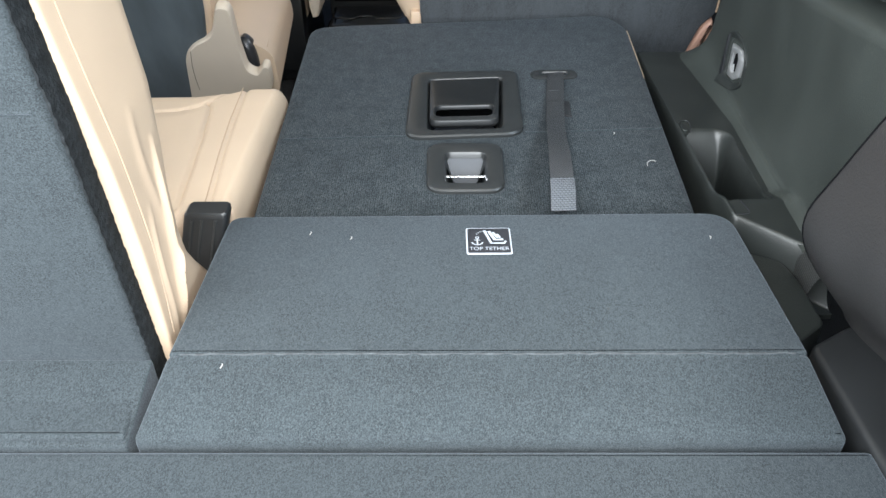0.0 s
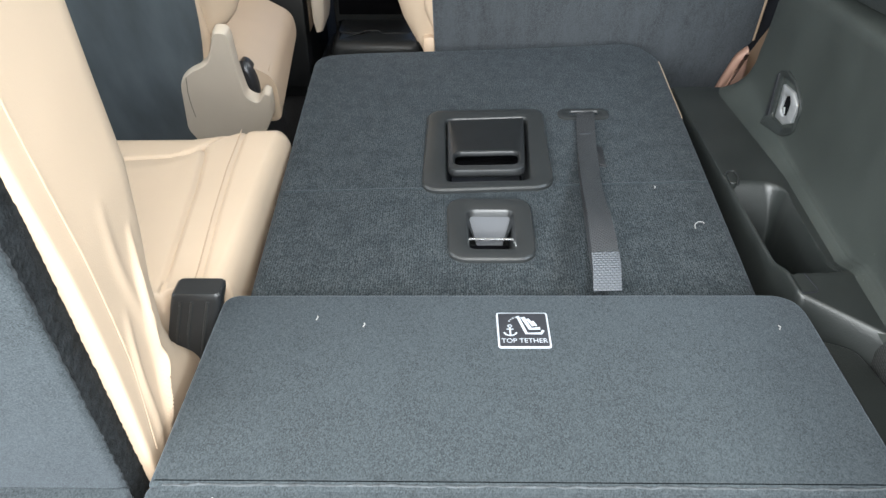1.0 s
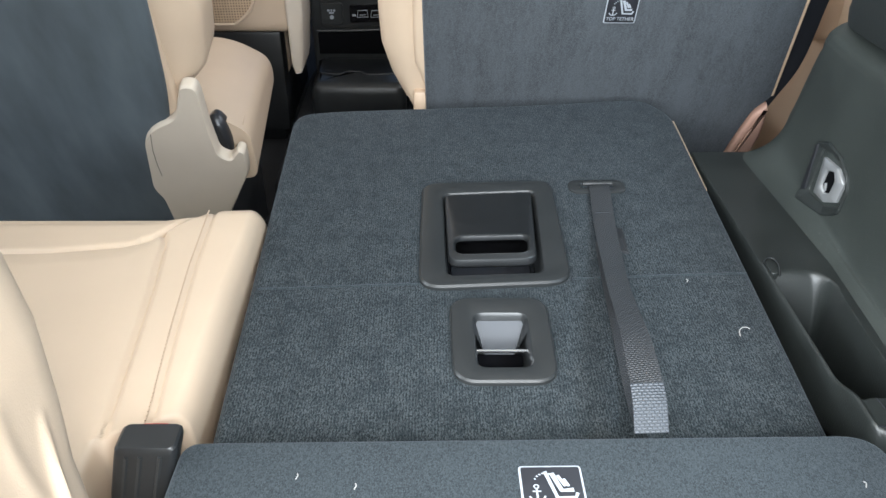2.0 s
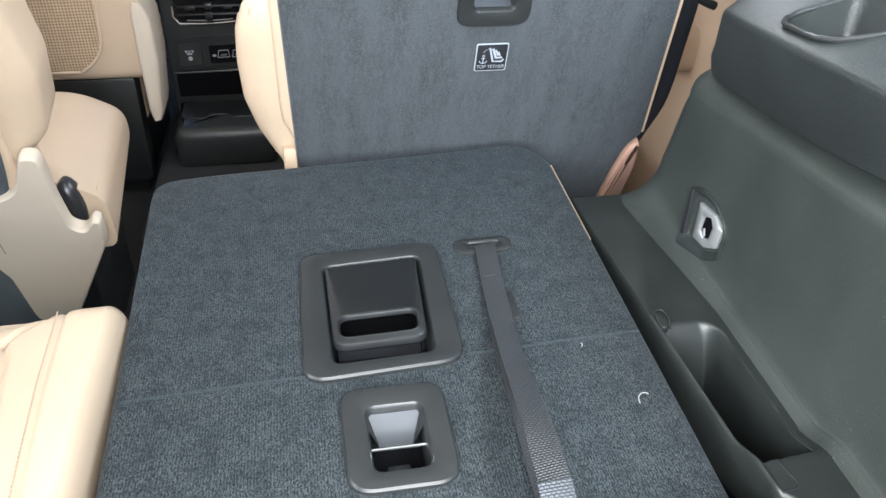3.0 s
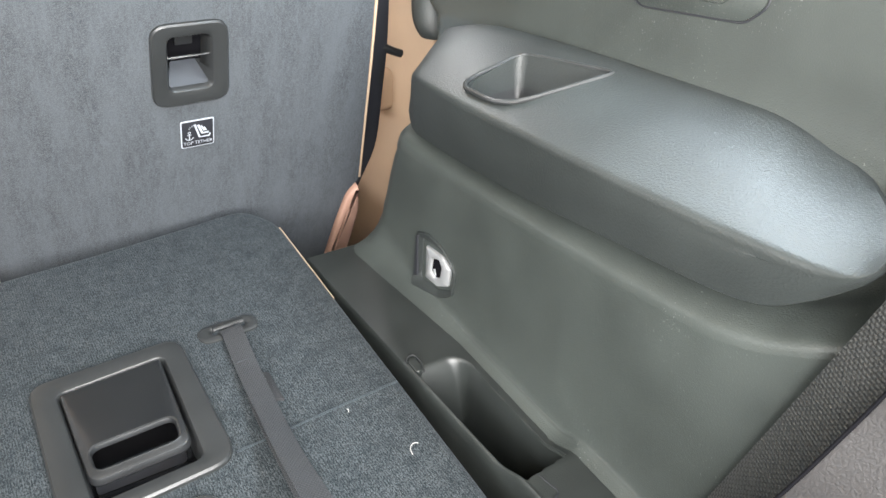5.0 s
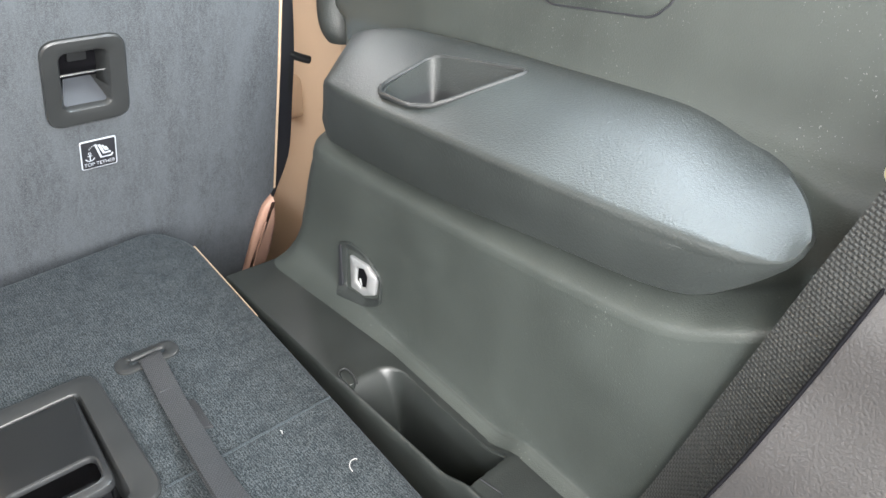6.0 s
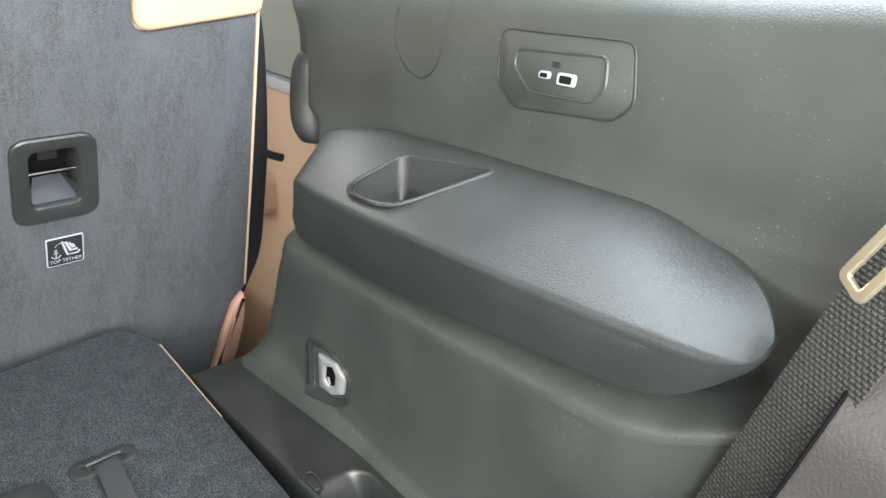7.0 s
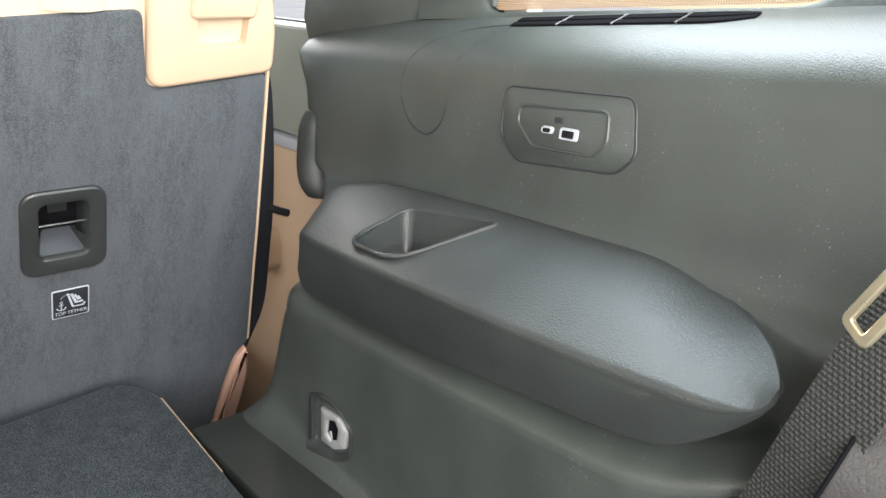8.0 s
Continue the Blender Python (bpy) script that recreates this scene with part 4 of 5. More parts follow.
def ledge_fn(u, v):
    """Moulded ledge: a deep bin, a raised lid behind it that rolls down at its rear, a sweep up to the wall."""
    y = 1.235 - 0.615 * v
    wall = wall_base(y)
    xl = ledge_left(y)
    x = xl + (wall - xl) * (1 - (1 - u) ** 1.3)
    z = ledge_level(y)
    # roll down towards the rear cover
    s = (0.326 - x) * 0.724 + (0.716 - y) * 0.690
    z -= 0.050 * smooth_step(s, -0.008, 0.012) if y < 0.76 else 0.0
    # the bin: steep sides, a sloping front, soft lips
    right = lerp_table(BIN_RIGHT, y) - 0.012 * (max(0.0, y - 0.930) / 0.027) ** 2
    a = smooth_step(x, 0.3225, 0.3290) * smooth_step(x, right + 0.0025, right - 0.0100) * smooth_step(y - 0.10 * (x - 0.32), 0.7590, 0.7650)
    z -= 0.200 * a * smooth_step(y, 0.962, 0.885)
    # thin ridge beside the bin, then down beside the seat
    z += 0.0015 * math.exp(-((x - 0.3215) / 0.0016) ** 2) * smooth_step(y, 0.985, 0.965)
    z -= 0.040 * (1 - smooth_step(x, xl, xl + 0.0075)) ** 1.6
    return Vector((x, y, z))


part("ledge_body", sheet(ledge_fn, 96, 360, (0, 0, -0.006)), SHADED_TRIM, ledge)
part("finger_tab", tube(curve([(0.3230, 0.974, -0.0075), (0.3280, 0.980, -0.0060), (0.3355, 0.979, -0.0060), (0.3365, 0.966, -0.0065), (0.3320, 0.951, -0.0090)], 18), 0.0012, 8), BEZEL, ledge)
part("tab_plate", slab(rounded([(0.3235, 0.953), (0.3315, 0.953), (0.3355, 0.966), (0.3345, 0.977), (0.3280, 0.9785), (0.3240, 0.972)], 0.003, 3), -0.016, -0.0066, 0.0012), SHADED_TRIM, ledge)
part("hinge_gap", tube([Vector((x, y, ledge_level(y) + 0.0004)) for x, y in curve_plan([(0.3365, 0.7600), (0.3385, 0.7450), (0.3400, 0.7350), (0.3375, 0.7305), (0.3310, 0.7290), (0.3235, 0.7285)])], 0.0007, 6), INK, ledge)
part("rear_cover", slab(rounded([(0.318, 0.545), (0.335, 0.552), (0.3645, 0.575), (0.3650, 0.640), (0.3580, 0.674), (0.335, 0.686), (0.318, 0.690)], [0.004, 0.004, 0.006, 0.012, 0.010, 0.008, 0.004], 4), -0.07, -0.017, 0.003), SHADED_TRIM, ledge)
part("rear_corner", slab(rounded([(0.340, 0.0), (0.58, 0.0), (0.58, 0.55), (0.372, 0.552), (0.3265, 0.524), (0.3305, 0.40)], [0.01, 0.01, 0.02, 0.008, 0.008, 0.01], 4), -0.07, 0.002, 0.006), BLACK, ledge)


EDGE_X = [(0.0, 0.376), (0.027, 0.354), (0.055, 0.331), (0.081, 0.315), (0.108, 0.311), (0.155, 0.319), (0.2105, 0.329), (0.2687, 0.3486), (0.3225, 0.357), (0.348, 0.3748), (0.375, 0.398), (0.415, 0.438), (0.46, 0.50), (0.56, 0.60)]
EDGE_Y = [(0.0, 0.560), (0.08, 0.568), (0.108, 0.569), (0.155, 0.553), (0.2105, 0.536), (0.2687, 0.5217), (0.3225, 0.509), (0.348, 0.5052), (0.375, 0.501), (0.415, 0.493), (0.56, 0.46)]


def rear_pillar(u, v):
    """Grained pillar skin: its front edge rolls back beside the belt, its flank runs to the tailgate."""
    z = 0.54 * v
    ex = sum(lerp_table(EDGE_X, z + d) for d in (-0.012, -0.006, 0.0, 0.006, 0.012)) / 5
    ey = sum(lerp_table(EDGE_Y, z + d) for d in (-0.012, -0.006, 0.0, 0.006, 0.012)) / 5
    if u < 0.2:
        s = 1 - u / 0.2
        return Vector((ex + 0.004 * (1 - math.cos(s * 1.57)) + 0.05 * max(0, s - 0.3), ey + 0.004 * math.sin(min(1.57, s * 3)) - 0.010 * max(0, s - 0.5), z))
    s = (u - 0.2) / 0.8
    flare = 0.050 * max(0.0, 1 - z / 0.14) * smooth_step(s, 0.0, 0.30)
    return Vector((ex + flare - 0.012 * math.sin(min(1.0, s * 3) * 1.57) + 0.02 * s, ey - 0.53 * s, z))


pillar_skin = tagged(part("rear_pillar_trim", sheet(rear_pillar, 60, 44, (0.008, 0, 0)), PILLAR), "warm charcoal grained pillar trim by the tailgate", "pillar trim", kind="structure")
# black bead along the edge: shade of the gap, put into colour
part("edge_shade", tube([rear_pillar(0.17, 0.04 + 0.90 * k / 60) + Vector((0.0012, 0.0024, 0)) for k in range(61)], 0.0014, 8), VOID, pillar_skin, "thin black bead for the shade in the edge gap")

# seat belt of the folded seat
belt = thing("seat_belt", (0.384, 0.60, -0.01), "dark woven seat belt rising from the floor to the pillar", "seat belt")
BELT_W = Vector((0.45, 0.89, 0.05)).normalized()
mids = [Vector((0.3740 - 0.005 * smooth_step(z, 0.075, -0.005) + 0.10 * max(0, z - 0.33) ** 1.3, 0.6220 - 0.29 * z + 0.018 * smooth_step(z, 0.06, -0.01), z)) for z in [-0.03 + 0.80 * k / 70 for k in range(71)]]
strap("webbing", mids, [BELT_W.lerp(Vector((0.10, 1.0, 0.0)), smooth_step(p.z, 0.09, 0.0)) for p in mids], 0.048, 0.0016, BELT, belt)
across = Vector((0, -0.48, 0.87)).normalized()
facing = BELT_W.cross(Vector((0, -0.27, 0.963))).normalized()
facing = -facing if facing.x > 0 else facing
across = (across - facing * across.dot(facing)).normalized()
upward = facing.cross(across)
TG = Matrix.Translation(Vector((0.3740, 0.511, 0.414)) + facing * 0.003) @ Matrix(((across.x, upward.x, facing.x, 0), (across.y, upward.y, facing.y, 0), (across.z, upward.z, facing.z, 0), (0, 0, 0, 1)))
o = rounded([(-0.032, -0.011), (0.032, -0.011), (0.032, 0.011), (-0.032, 0.011)], 0.006, 4)
h = rounded([(-0.026, -0.0050), (0.026, -0.0050), (0.026, 0.0050), (-0.026, 0.0050)], 0.002, 4)
tongue = part("tongue", loft([[(p.x, p.y, -0.001) for p in o], [(p.x, p.y, 0.001) for p in o], [(p.x, p.y, 0.0018) for p in shrink(o, 0.001)], [(p.x, p.y, 0.0018) for p in shrink(h, -0.001)], [(p.x, p.y, 0.001) for p in h], [(p.x, p.y, -0.001) for p in h]], False, False), BRASS, belt, "pale metal tongue", m=TG)
part("tongue_blade", slab(rounded([(0.030, -0.010), (0.062, -0.008), (0.062, 0.008), (0.030, 0.010)], 0.004, 4), -0.001, 0.001, 0.0005), BRASS, tongue, m=TG)


# ---- second-row seat on the right ----
def second_row_back(parent, outline, x0, x1, bulge, bolster, pile=VELOUR, opening=None):
    """Backrest on the UPRIGHT plane: carpeted back board and padded leather body with a bolster that bulges on one side."""
    if opening:
        bm = loft([[(p[0], p[1], -0.010) for p in outline], [(p[0], p[1], -0.006) for p in outline], [(p.x, p.y, -0.0018) for p in shrink(outline, 0.0018)], [(p.x, p.y, 0.0) for p in shrink(outline, 0.006)]], False, False)
        rim = [e for e in bm.edges if all(abs(v.co.z) < 1e-6 for v in e.verts)]
        a, b, c, d = opening
        ring = [bm.verts.new((x, y, 0.0)) for x, y in ((a, c), (b, c), (b, d), (a, d))]
        rim += [bm.edges.new((p, q)) for p, q in zip(ring, ring[1:] + ring[:1])]
        bmesh.ops.triangle_fill(bm, edges=rim, use_beauty=True)
        low = [bm.verts.new((v.co.x, v.co.y, -0.010)) for v in ring]
        for k in range(4):
            bm.faces.new((ring[k], ring[(k + 1) % 4], low[(k + 1) % 4], low[k]))
    else:
        bm = slab(outline, -0.010, 0.0, 0.006, 4)
    board = part("back_board", bm, pile, parent, m=UPRIGHT)
    loops = []
    for k in range(31):
        v = -0.34 + 0.895 * k / 30
        top = max(0.0, (v - 0.49) / 0.065) ** 2
        a, b = x0 + 0.03 * top + (0.022 * smooth_step(v, 0.06, -0.02) if opening else 0.0), x1 - 0.03 * top
        dent = -0.050 if 0.18 < v < 0.36 else -0.007
        ring = rounded([(a, -0.135), (b, -0.135), (b, -0.006), (0.290, -0.006), (0.288, dent), (0.160, dent), (0.158, -0.006), (a, -0.006)] if opening else
                       [(a, -0.135), (b, -0.135), (b, -0.006), (a, -0.006)],
                       [0.045, 0.045, 0.012, 0.0004, 0.0004, 0.0004, 0.0004, 0.012] if opening else [0.045, 0.045, 0.012, 0.012], 6)
        loops.append([(p.x, v, p.y) for p in ring])
    # the padded bolster beside the board, with a flat top and a tapering foot
    low, high, rows = bolster
    sign = -1 if bulge > 0 else 1
    edge = x0 if bulge > 0 else x1
    pads = []
    for k in range(41):
        v = low + (high - low) * k / 40
        out = max(0.004, lerp_table(rows, v) * math.sqrt(max(0.0, 1 - max(0.0, (low + 0.030 - v) / 0.030) ** 2)) * math.sqrt(max(0.0, 1 - 0.8 * max(0.0, (v - high + 0.012) / 0.012) ** 2)))
        w0, w1 = -0.150, -0.016 - 0.012 * max(0.0, (v - high + 0.05) / 0.05) ** 2
        ring = rounded([(edge - sign * 0.03, w0), (edge + sign * out, w0 + 0.01), (edge + sign * out, w1 - 0.022), (edge + sign * 0.35 * out, w1), (edge - sign * 0.03, w1)], [0.004, 0.4 * out, 0.45 * out, 0.35 * out, 0.004], 6)
        cant = 0.66 * smooth_step(v, high - 0.12, high) if bulge > 0 else 0.0
        pads.append([(p.x, v + cant * (p.y + 0.03), p.y) for p in ring])
    pad = part("side_bolster", loft(pads), LEATHER, parent, "rounded beige leather side bolster", m=UPRIGHT)
    part("bolster_seam", tube([(edge + sign * (0.62 * lerp_table(rows, v) + 0.001), v, -0.0285) for v in [low + 0.02 + (high - low - 0.04) * k / 30 for k in range(31)]], 0.0012, 6), THREAD, pad, m=UPRIGHT)
    body = part("leather_body", loft(loops), LEATHER, parent, "beige leather backrest and bolster", m=UPRIGHT)
    return board, body


seat_r = thing("second_row_seat", (0.22, 1.6, -0.49), "upright beige leather seat with blue-grey velour carpeted back", "car seat", "second-row seats")
outline = rounded([(-0.036, -0.34), (0.440, -0.34), (0.4516, -0.200), (0.4676, -0.095), (0.4800, -0.036), (0.5000, -0.012), (0.486, 0.22), (0.4685, 0.4515), (0.318, 0.4370), (0.309, 0.5310), (-0.03, 0.5050), (-0.052, 0.40)],
                  [0.02, 0.02, 0.02, 0.02, 0.012, 0.008, 0.05, 0.012, 0.016, 0.012, 0.03, 0.05], 5)
second_row_back(seat_r, outline, -0.060, 0.452, 1, (-0.050, 0.238, [(-0.05, 0.004), (-0.030, 0.018), (0.010, 0.037), (0.060, 0.050), (0.120, 0.052), (0.180, 0.048), (0.238, 0.032)]), VELOUR, (0.188, 0.263, 0.220, 0.313))
part("side_piping", tube([UPRIGHT @ Vector((lerp_table([(-0.01, 0.5010), (0.22, 0.4875), (0.454, 0.471)], v), v, -0.005)) for v in [-0.008 + 0.462 * k / 40 for k in range(41)]], 0.0028, 6), CREAM, seat_r, "pale edge piping")
corner = part("corner_cover", slab(rounded([(0.3165, 0.4385), (0.4735, 0.4545), (0.4700, 0.520), (0.444, 0.60), (0.400, 0.645), (0.306, 0.645)], [0.022, 0.014, 0.04, 0.05, 0.03, 0.012], 6), -0.055, 0.0065, 0.008, 4), CREAM, seat_r, "beige moulded corner cover", m=UPRIGHT)
cut(corner, loft([[UPRIGHT @ Vector((p.x, p.y, z)) for p in rounded([(0.367 + g, 0.487 + g), (0.431 - g, 0.489 + g), (0.433 - g, 0.560), (0.365 + g, 0.560)], 0.006, 4)] for g, z in ((0.006, -0.032), (0.0, 0.02))]))
part("release_lever", slab(rounded([(0.358, 0.524), (0.438, 0.526), (0.440, 0.562), (0.356, 0.562)], 0.008, 4), -0.02, 0.012, 0.006), CREAM, seat_r, m=UPRIGHT)
part("headrest_base", loft([[(0.240 + r * 0.050 * math.cos(a), 0.574 + h, -0.032 + r * 0.034 * math.sin(a)) for a in [k * math.tau / 24 for k in range(24)]] for r, h in ((1.0, -0.045), (1.02, -0.012), (0.9, 0.004))]), LEATHER, seat_r, m=UPRIGHT)
part("lower_side_cover", box(-0.062, -0.042, 1.422, 1.47, -0.30, 0.000, 0.006), CREAM, seat_r, "cream plastic side cover")
blush = rounded([(0.4470, -0.240), (0.4860, -0.222), (0.5010, -0.150), (0.5075, -0.078), (0.4985, -0.022), (0.4820, -0.040), (0.4690, -0.090), (0.4600, -0.160)], [0.004, 0.012, 0.02, 0.02, 0.006, 0.01, 0.02, 0.02], 4)
part("recliner_cover", slab(blush, -0.030, 0.006, 0.007, 5), BLUSH, seat_r, "blush plastic recliner cover", m=UPRIGHT)
part("cover_edge", tube([(0.4660, -0.200, 0.0062), (0.4740, -0.130, 0.0072), (0.4850, -0.070, 0.0070)], 0.0014, 6), BLUSH, seat_r, m=UPRIGHT)
part("cushion", box(-0.03, 0.50, 1.57, 2.02, -0.34, -0.10, 0.045, 5), LEATHER, seat_r)
part("seat_base", box(-0.02, 0.44, 1.50, 1.95, -0.49, -0.335, 0.01), BLACK, seat_r)

pull2 = thing("seat_lock_recess", UPRIGHT @ Vector((0.2245, 0.266, 0)), "square black lock recess with a steel wire in upright seat", "latch", "lock recesses")
grab_latch(pull2, UPRIGHT @ Matrix.Translation((0.2245, 0.266, 0.0008)) @ pose(0, 0, 0, 0, 0, 180) @ Matrix.Diagonal((1.02, 1.03, 1, 1)))
tether_label(UPRIGHT @ Matrix.Translation((0.2315, 0.1515, 0.0006)), "on the upright seat back")

side_belt = thing("door_side_belt", (0.54, 1.46, -0.05), "black seat belt with plastic stalk beside the upright seat", "seat belt")
strap("webbing", curve([(0.480, 1.450, -0.060), (0.500, 1.444, -0.015), (0.523, 1.440, 0.040), (0.536, 1.440, 0.125), (0.5465, 1.440, 0.216), (0.550, 1.440, 0.346), (0.543, 1.440, 0.426), (0.515, 1.438, 0.530), (0.480, 1.430, 0.600)], 30), [(1, 0.15, 0)] * 31, 0.037, 0.002, INK, side_belt)
part("stalk", tube(curve([(0.540, 1.452, 0.204), (0.556, 1.447, 0.199), (0.575, 1.444, 0.190), (0.590, 1.443, 0.184)], 12), 0.0065, 10), BLACK, side_belt, "black plastic stalk")
part("stalk_sleeve", box(0.523, 0.556, 1.440, 1.456, 0.140, 0.196, 0.004), BLACK, side_belt)


# ---- second-row seat on the left ----
seat_l = thing("second_row_seat", (-0.68, 1.6, -0.49), "upright beige leather seat with dark carpeted back and side shield", "car seat", "second-row seats")
outline = rounded([(-0.98, -0.40), (-0.500, -0.40), (-0.462, -0.10), (-0.440, 0.0), (-0.421, 0.23), (-0.415, 0.525), (-0.98, 0.525)], [0.02, 0.03, 0.05, 0.05, 0.05, 0.03, 0.03], 5)
second_row_back(seat_l, outline, -0.95, -0.430, -1, (-0.010, 0.50, [(-0.01, 0.034), (0.02, 0.046), (0.11, 0.060), (0.22, 0.050), (0.50, 0.045)]), LEFT_VELOUR)
pads = []
for k in range(33):
    t = k / 32
    y = 1.530 + 0.370 * t
    nose = math.sqrt(max(0.0, 1 - max(0.0, (t - 0.80) / 0.205) ** 2))
    top, base = -0.112 + 0.022 * math.sin(1.9 * t) - 0.050 * (1 - nose), -0.205 + 0.16 * (y - 1.561) + 0.028 * (1 - nose)
    right = -0.352 - 0.020 * t - 0.030 * (1 - nose)
    pads.append([(p.x, y, p.y) for p in rounded([(-0.93, base), (right + 0.006, base), (right, top - 0.008), (right - 0.075, top + 0.034), (-0.93, top + 0.042)], [0.02, 0.022, 0.022, 0.05, 0.02], 6)])
pad = part("cushion", loft(pads), LEATHER, seat_l)
for inset, drop in ((0.014, 0.0030), (0.050, -0.0170)):
    part("seam_line", tube([(-0.352 - inset - 0.024 * t, 1.545 + 0.305 * t, -0.1110 + 0.022 * math.sin(1.9 * (0.04 + 0.824 * t)) - drop) for t in [j / 20 for j in range(21)]], 0.0012, 6), THREAD, pad)
face = rounded([(-0.3923, 0.0193), (-0.4148, 0.0227), (-0.4394, -0.0454), (-0.4821, -0.0671), (-0.5035, -0.0948), (-0.5207, -0.2099), (-0.5095, -0.2359), (-0.5049, -0.3693), (-0.4436, -0.3710), (-0.3453, -0.1690), (-0.3425, -0.1192), (-0.3539, -0.1137), (-0.3707, -0.1378), (-0.3871, -0.1267), (-0.3909, -0.0618), (-0.3887, 0.0047)],
               [0.012, 0.012, 0.016, 0.020, 0.020, 0.02, 0.01, 0.03, 0.02, 0.012, 0.010, 0.008, 0.008, 0.02, 0.03, 0.02], 4)
face = face[::-1] if sum(a.x * b.y - b.x * a.y for a, b in zip(face, face[1:] + face[:1])) < 0 else face
rim = [(0, -0.014, 0.003), (0, -0.012, 0.001), (0, -0.002, 0.0), (0, 0.006, 0.0008), (0, 0.0095, 0.0018), (0, 0.0115, 0.0034)]
shield = part("side_shield", loft([[(p.x, p.y, w) for p in shrink(face, g)] for d, w, g in rim]), SHIELD, seat_l, "greige plastic recliner shield", m=UPRIGHT)
part("shield_seam", tube([(-0.4864, -0.0784, 0.0112), (-0.4930, -0.1146, 0.0112), (-0.4951, -0.1484, 0.0112), (-0.4947, -0.1752, 0.0112)], 0.0007, 6), BEZEL, shield, m=UPRIGHT)
lever = part("recliner_lever", loft([[(-0.402 + r * 0.020 * math.cos(a) - 0.10 * r * 0.046 * math.sin(a), 1.524 + d, -0.128 + r * 0.046 * math.sin(a)) for a in [k * math.tau / 22 for k in range(22)]] for r, d in ((0.55, -0.011), (0.85, -0.007), (1.0, 0.0), (1.0, 0.02), (0.8, 0.03))]), SATIN_GREY, seat_l, "dark ridged recliner lever")
for k in range(4):
    part("lever_ridge", tube([(-0.411 + 0.006 * k - 0.010 * h, 1.5135, -0.128 + 0.030 * h) for h in (-1, -0.5, 0, 0.5, 1)], 0.0012, 6), BLACK, lever)
part("seat_base", box(-0.88, -0.42, 1.60, 1.86, -0.49, -0.258, 0.01), BLACK, seat_l)

# ---- third-row seat on the left, upright ----
seat3 = thing("third_row_seat", (-0.46, 0.75, -0.26), "upright beige leather third-row seat with charcoal carpeted back", "car seat")
LB = Matrix.Translation((-0.004, 0.499, 0)) @ Matrix(((1, 0, 0, 0), (0, -0.1580, -0.9874, 0), (0, 0.9874, -0.1580, 0), (0, 0, 0, 1)))
part("back_board", slab(rounded([(-0.72, -0.03), (-0.240, -0.03), (-0.229, 0.24), (-0.226, 0.62), (-0.72, 0.62)], [0.01, 0.012, 0.3, 0.04, 0.04], 6), -0.0265, 0.0, 0.006, 5), PILE, seat3, m=LB)
rng = random.Random(9)
band = [[(lerp_table([(-0.03, -0.2405), (0.24, -0.2295), (0.62, -0.2265)], v) + 0.0012 * math.sin(math.pi * t) + 0.0006 + rng.uniform(-0.0004, 0.0006), v, -0.0030 - 0.0245 * t + (rng.uniform(-0.0008, 0.0008) if t in (0, 1) else 0))
         for t in (0, 0.2, 0.4, 0.6, 0.8, 1)] for v in [-0.028 + 0.0032 * k for k in range(200)]]
part("edge_band", loft([r + [(p[0] - 0.003, p[1], p[2]) for p in r[::-1]] for r in band]), EDGE, seat3, "dark fuzzy felt along the board edge", m=LB)
part("board_crease", tube([(-0.70 + 0.46 * k / 20, 0.262, -0.0012) for k in range(21)], 0.0022, 6), PILE, seat3, m=LB)
FOLDS = [(0.155, -0.101, 0.005, -0.070, 0.0045, 0.0060), (0.075, -0.092, -0.02, -0.062, 0.0035, 0.0045), (0.12, -0.060, -0.01, -0.046, 0.0050, 0.0030), (0.20, -0.082, 0.09, -0.076, 0.0060, 0.0018)]


def side_fold(v, w):
    """Soft folds of loose leather on the side of the backrest."""
    out = 0.0
    for v0, w0, v1, w1, wide, high in FOLDS:
        t = (v - v0) / (v1 - v0)
        if -0.1 < t < 1.1:
            c = w0 + (w1 - w0) * t + 0.004 * math.sin(t * 5)
            out += high * math.exp(-((w - c) / wide) ** 2) * math.sin(math.pi * min(1, max(0, (t + 0.1) / 1.2))) ** 0.7
    return out


loops = []
for k in range(181):
    v = -0.06 + 0.66 * k / 180
    deep = lerp_table([(-0.06, 0.180), (-0.015, 0.152), (0.02, 0.133), (0.06, 0.124), (0.11, 0.128), (0.15, 0.140), (0.20, 0.152), (0.30, 0.160), (0.60, 0.175)], v)
    sidex = -0.224 - 0.008 * max(0, 1 - v / 0.2) + 0.003 * math.sin(v * 14)
    ring = rounded([(-0.72, -deep), (sidex, -deep), (sidex + 0.002, -0.0255), (-0.72, -0.0255)], [0.03, 0.030, 0.005, 0.005], 7)
    dense = []
    for p, q in zip(ring, ring[1:] + ring[:1]):
        cuts = 40 if 0.04 < (q - p).length < 0.3 and abs(p.x - q.x) < 0.02 else 1
        dense += [p.lerp(q, j / cuts) for j in range(cuts)]
    loops.append(dense)
n_ring = min(len(r) for r in loops)
loops = [[(p.x + (side_fold(-0.06 + 0.66 * k / 180, p.y) if p.x > -0.27 else 0.0), -0.06 + 0.66 * k / 180, p.y) for p in r[:n_ring]] for k, r in enumerate(loops)]
part("leather_body", loft(loops), LEATHER, seat3, "beige leather backrest with wrinkled lower corner", m=LB)
part("side_seam", tube([(-0.2225 - 0.008 * max(0, 1 - v / 0.2) + 0.003 * math.sin(v * 14), v, -0.047 + 0.008 * (v < 0.1) * (0.1 - v) / 0.1) for v in [0.0 + 0.58 * k / 40 for k in range(41)]], 0.0010, 6), THREAD, seat3, m=LB)


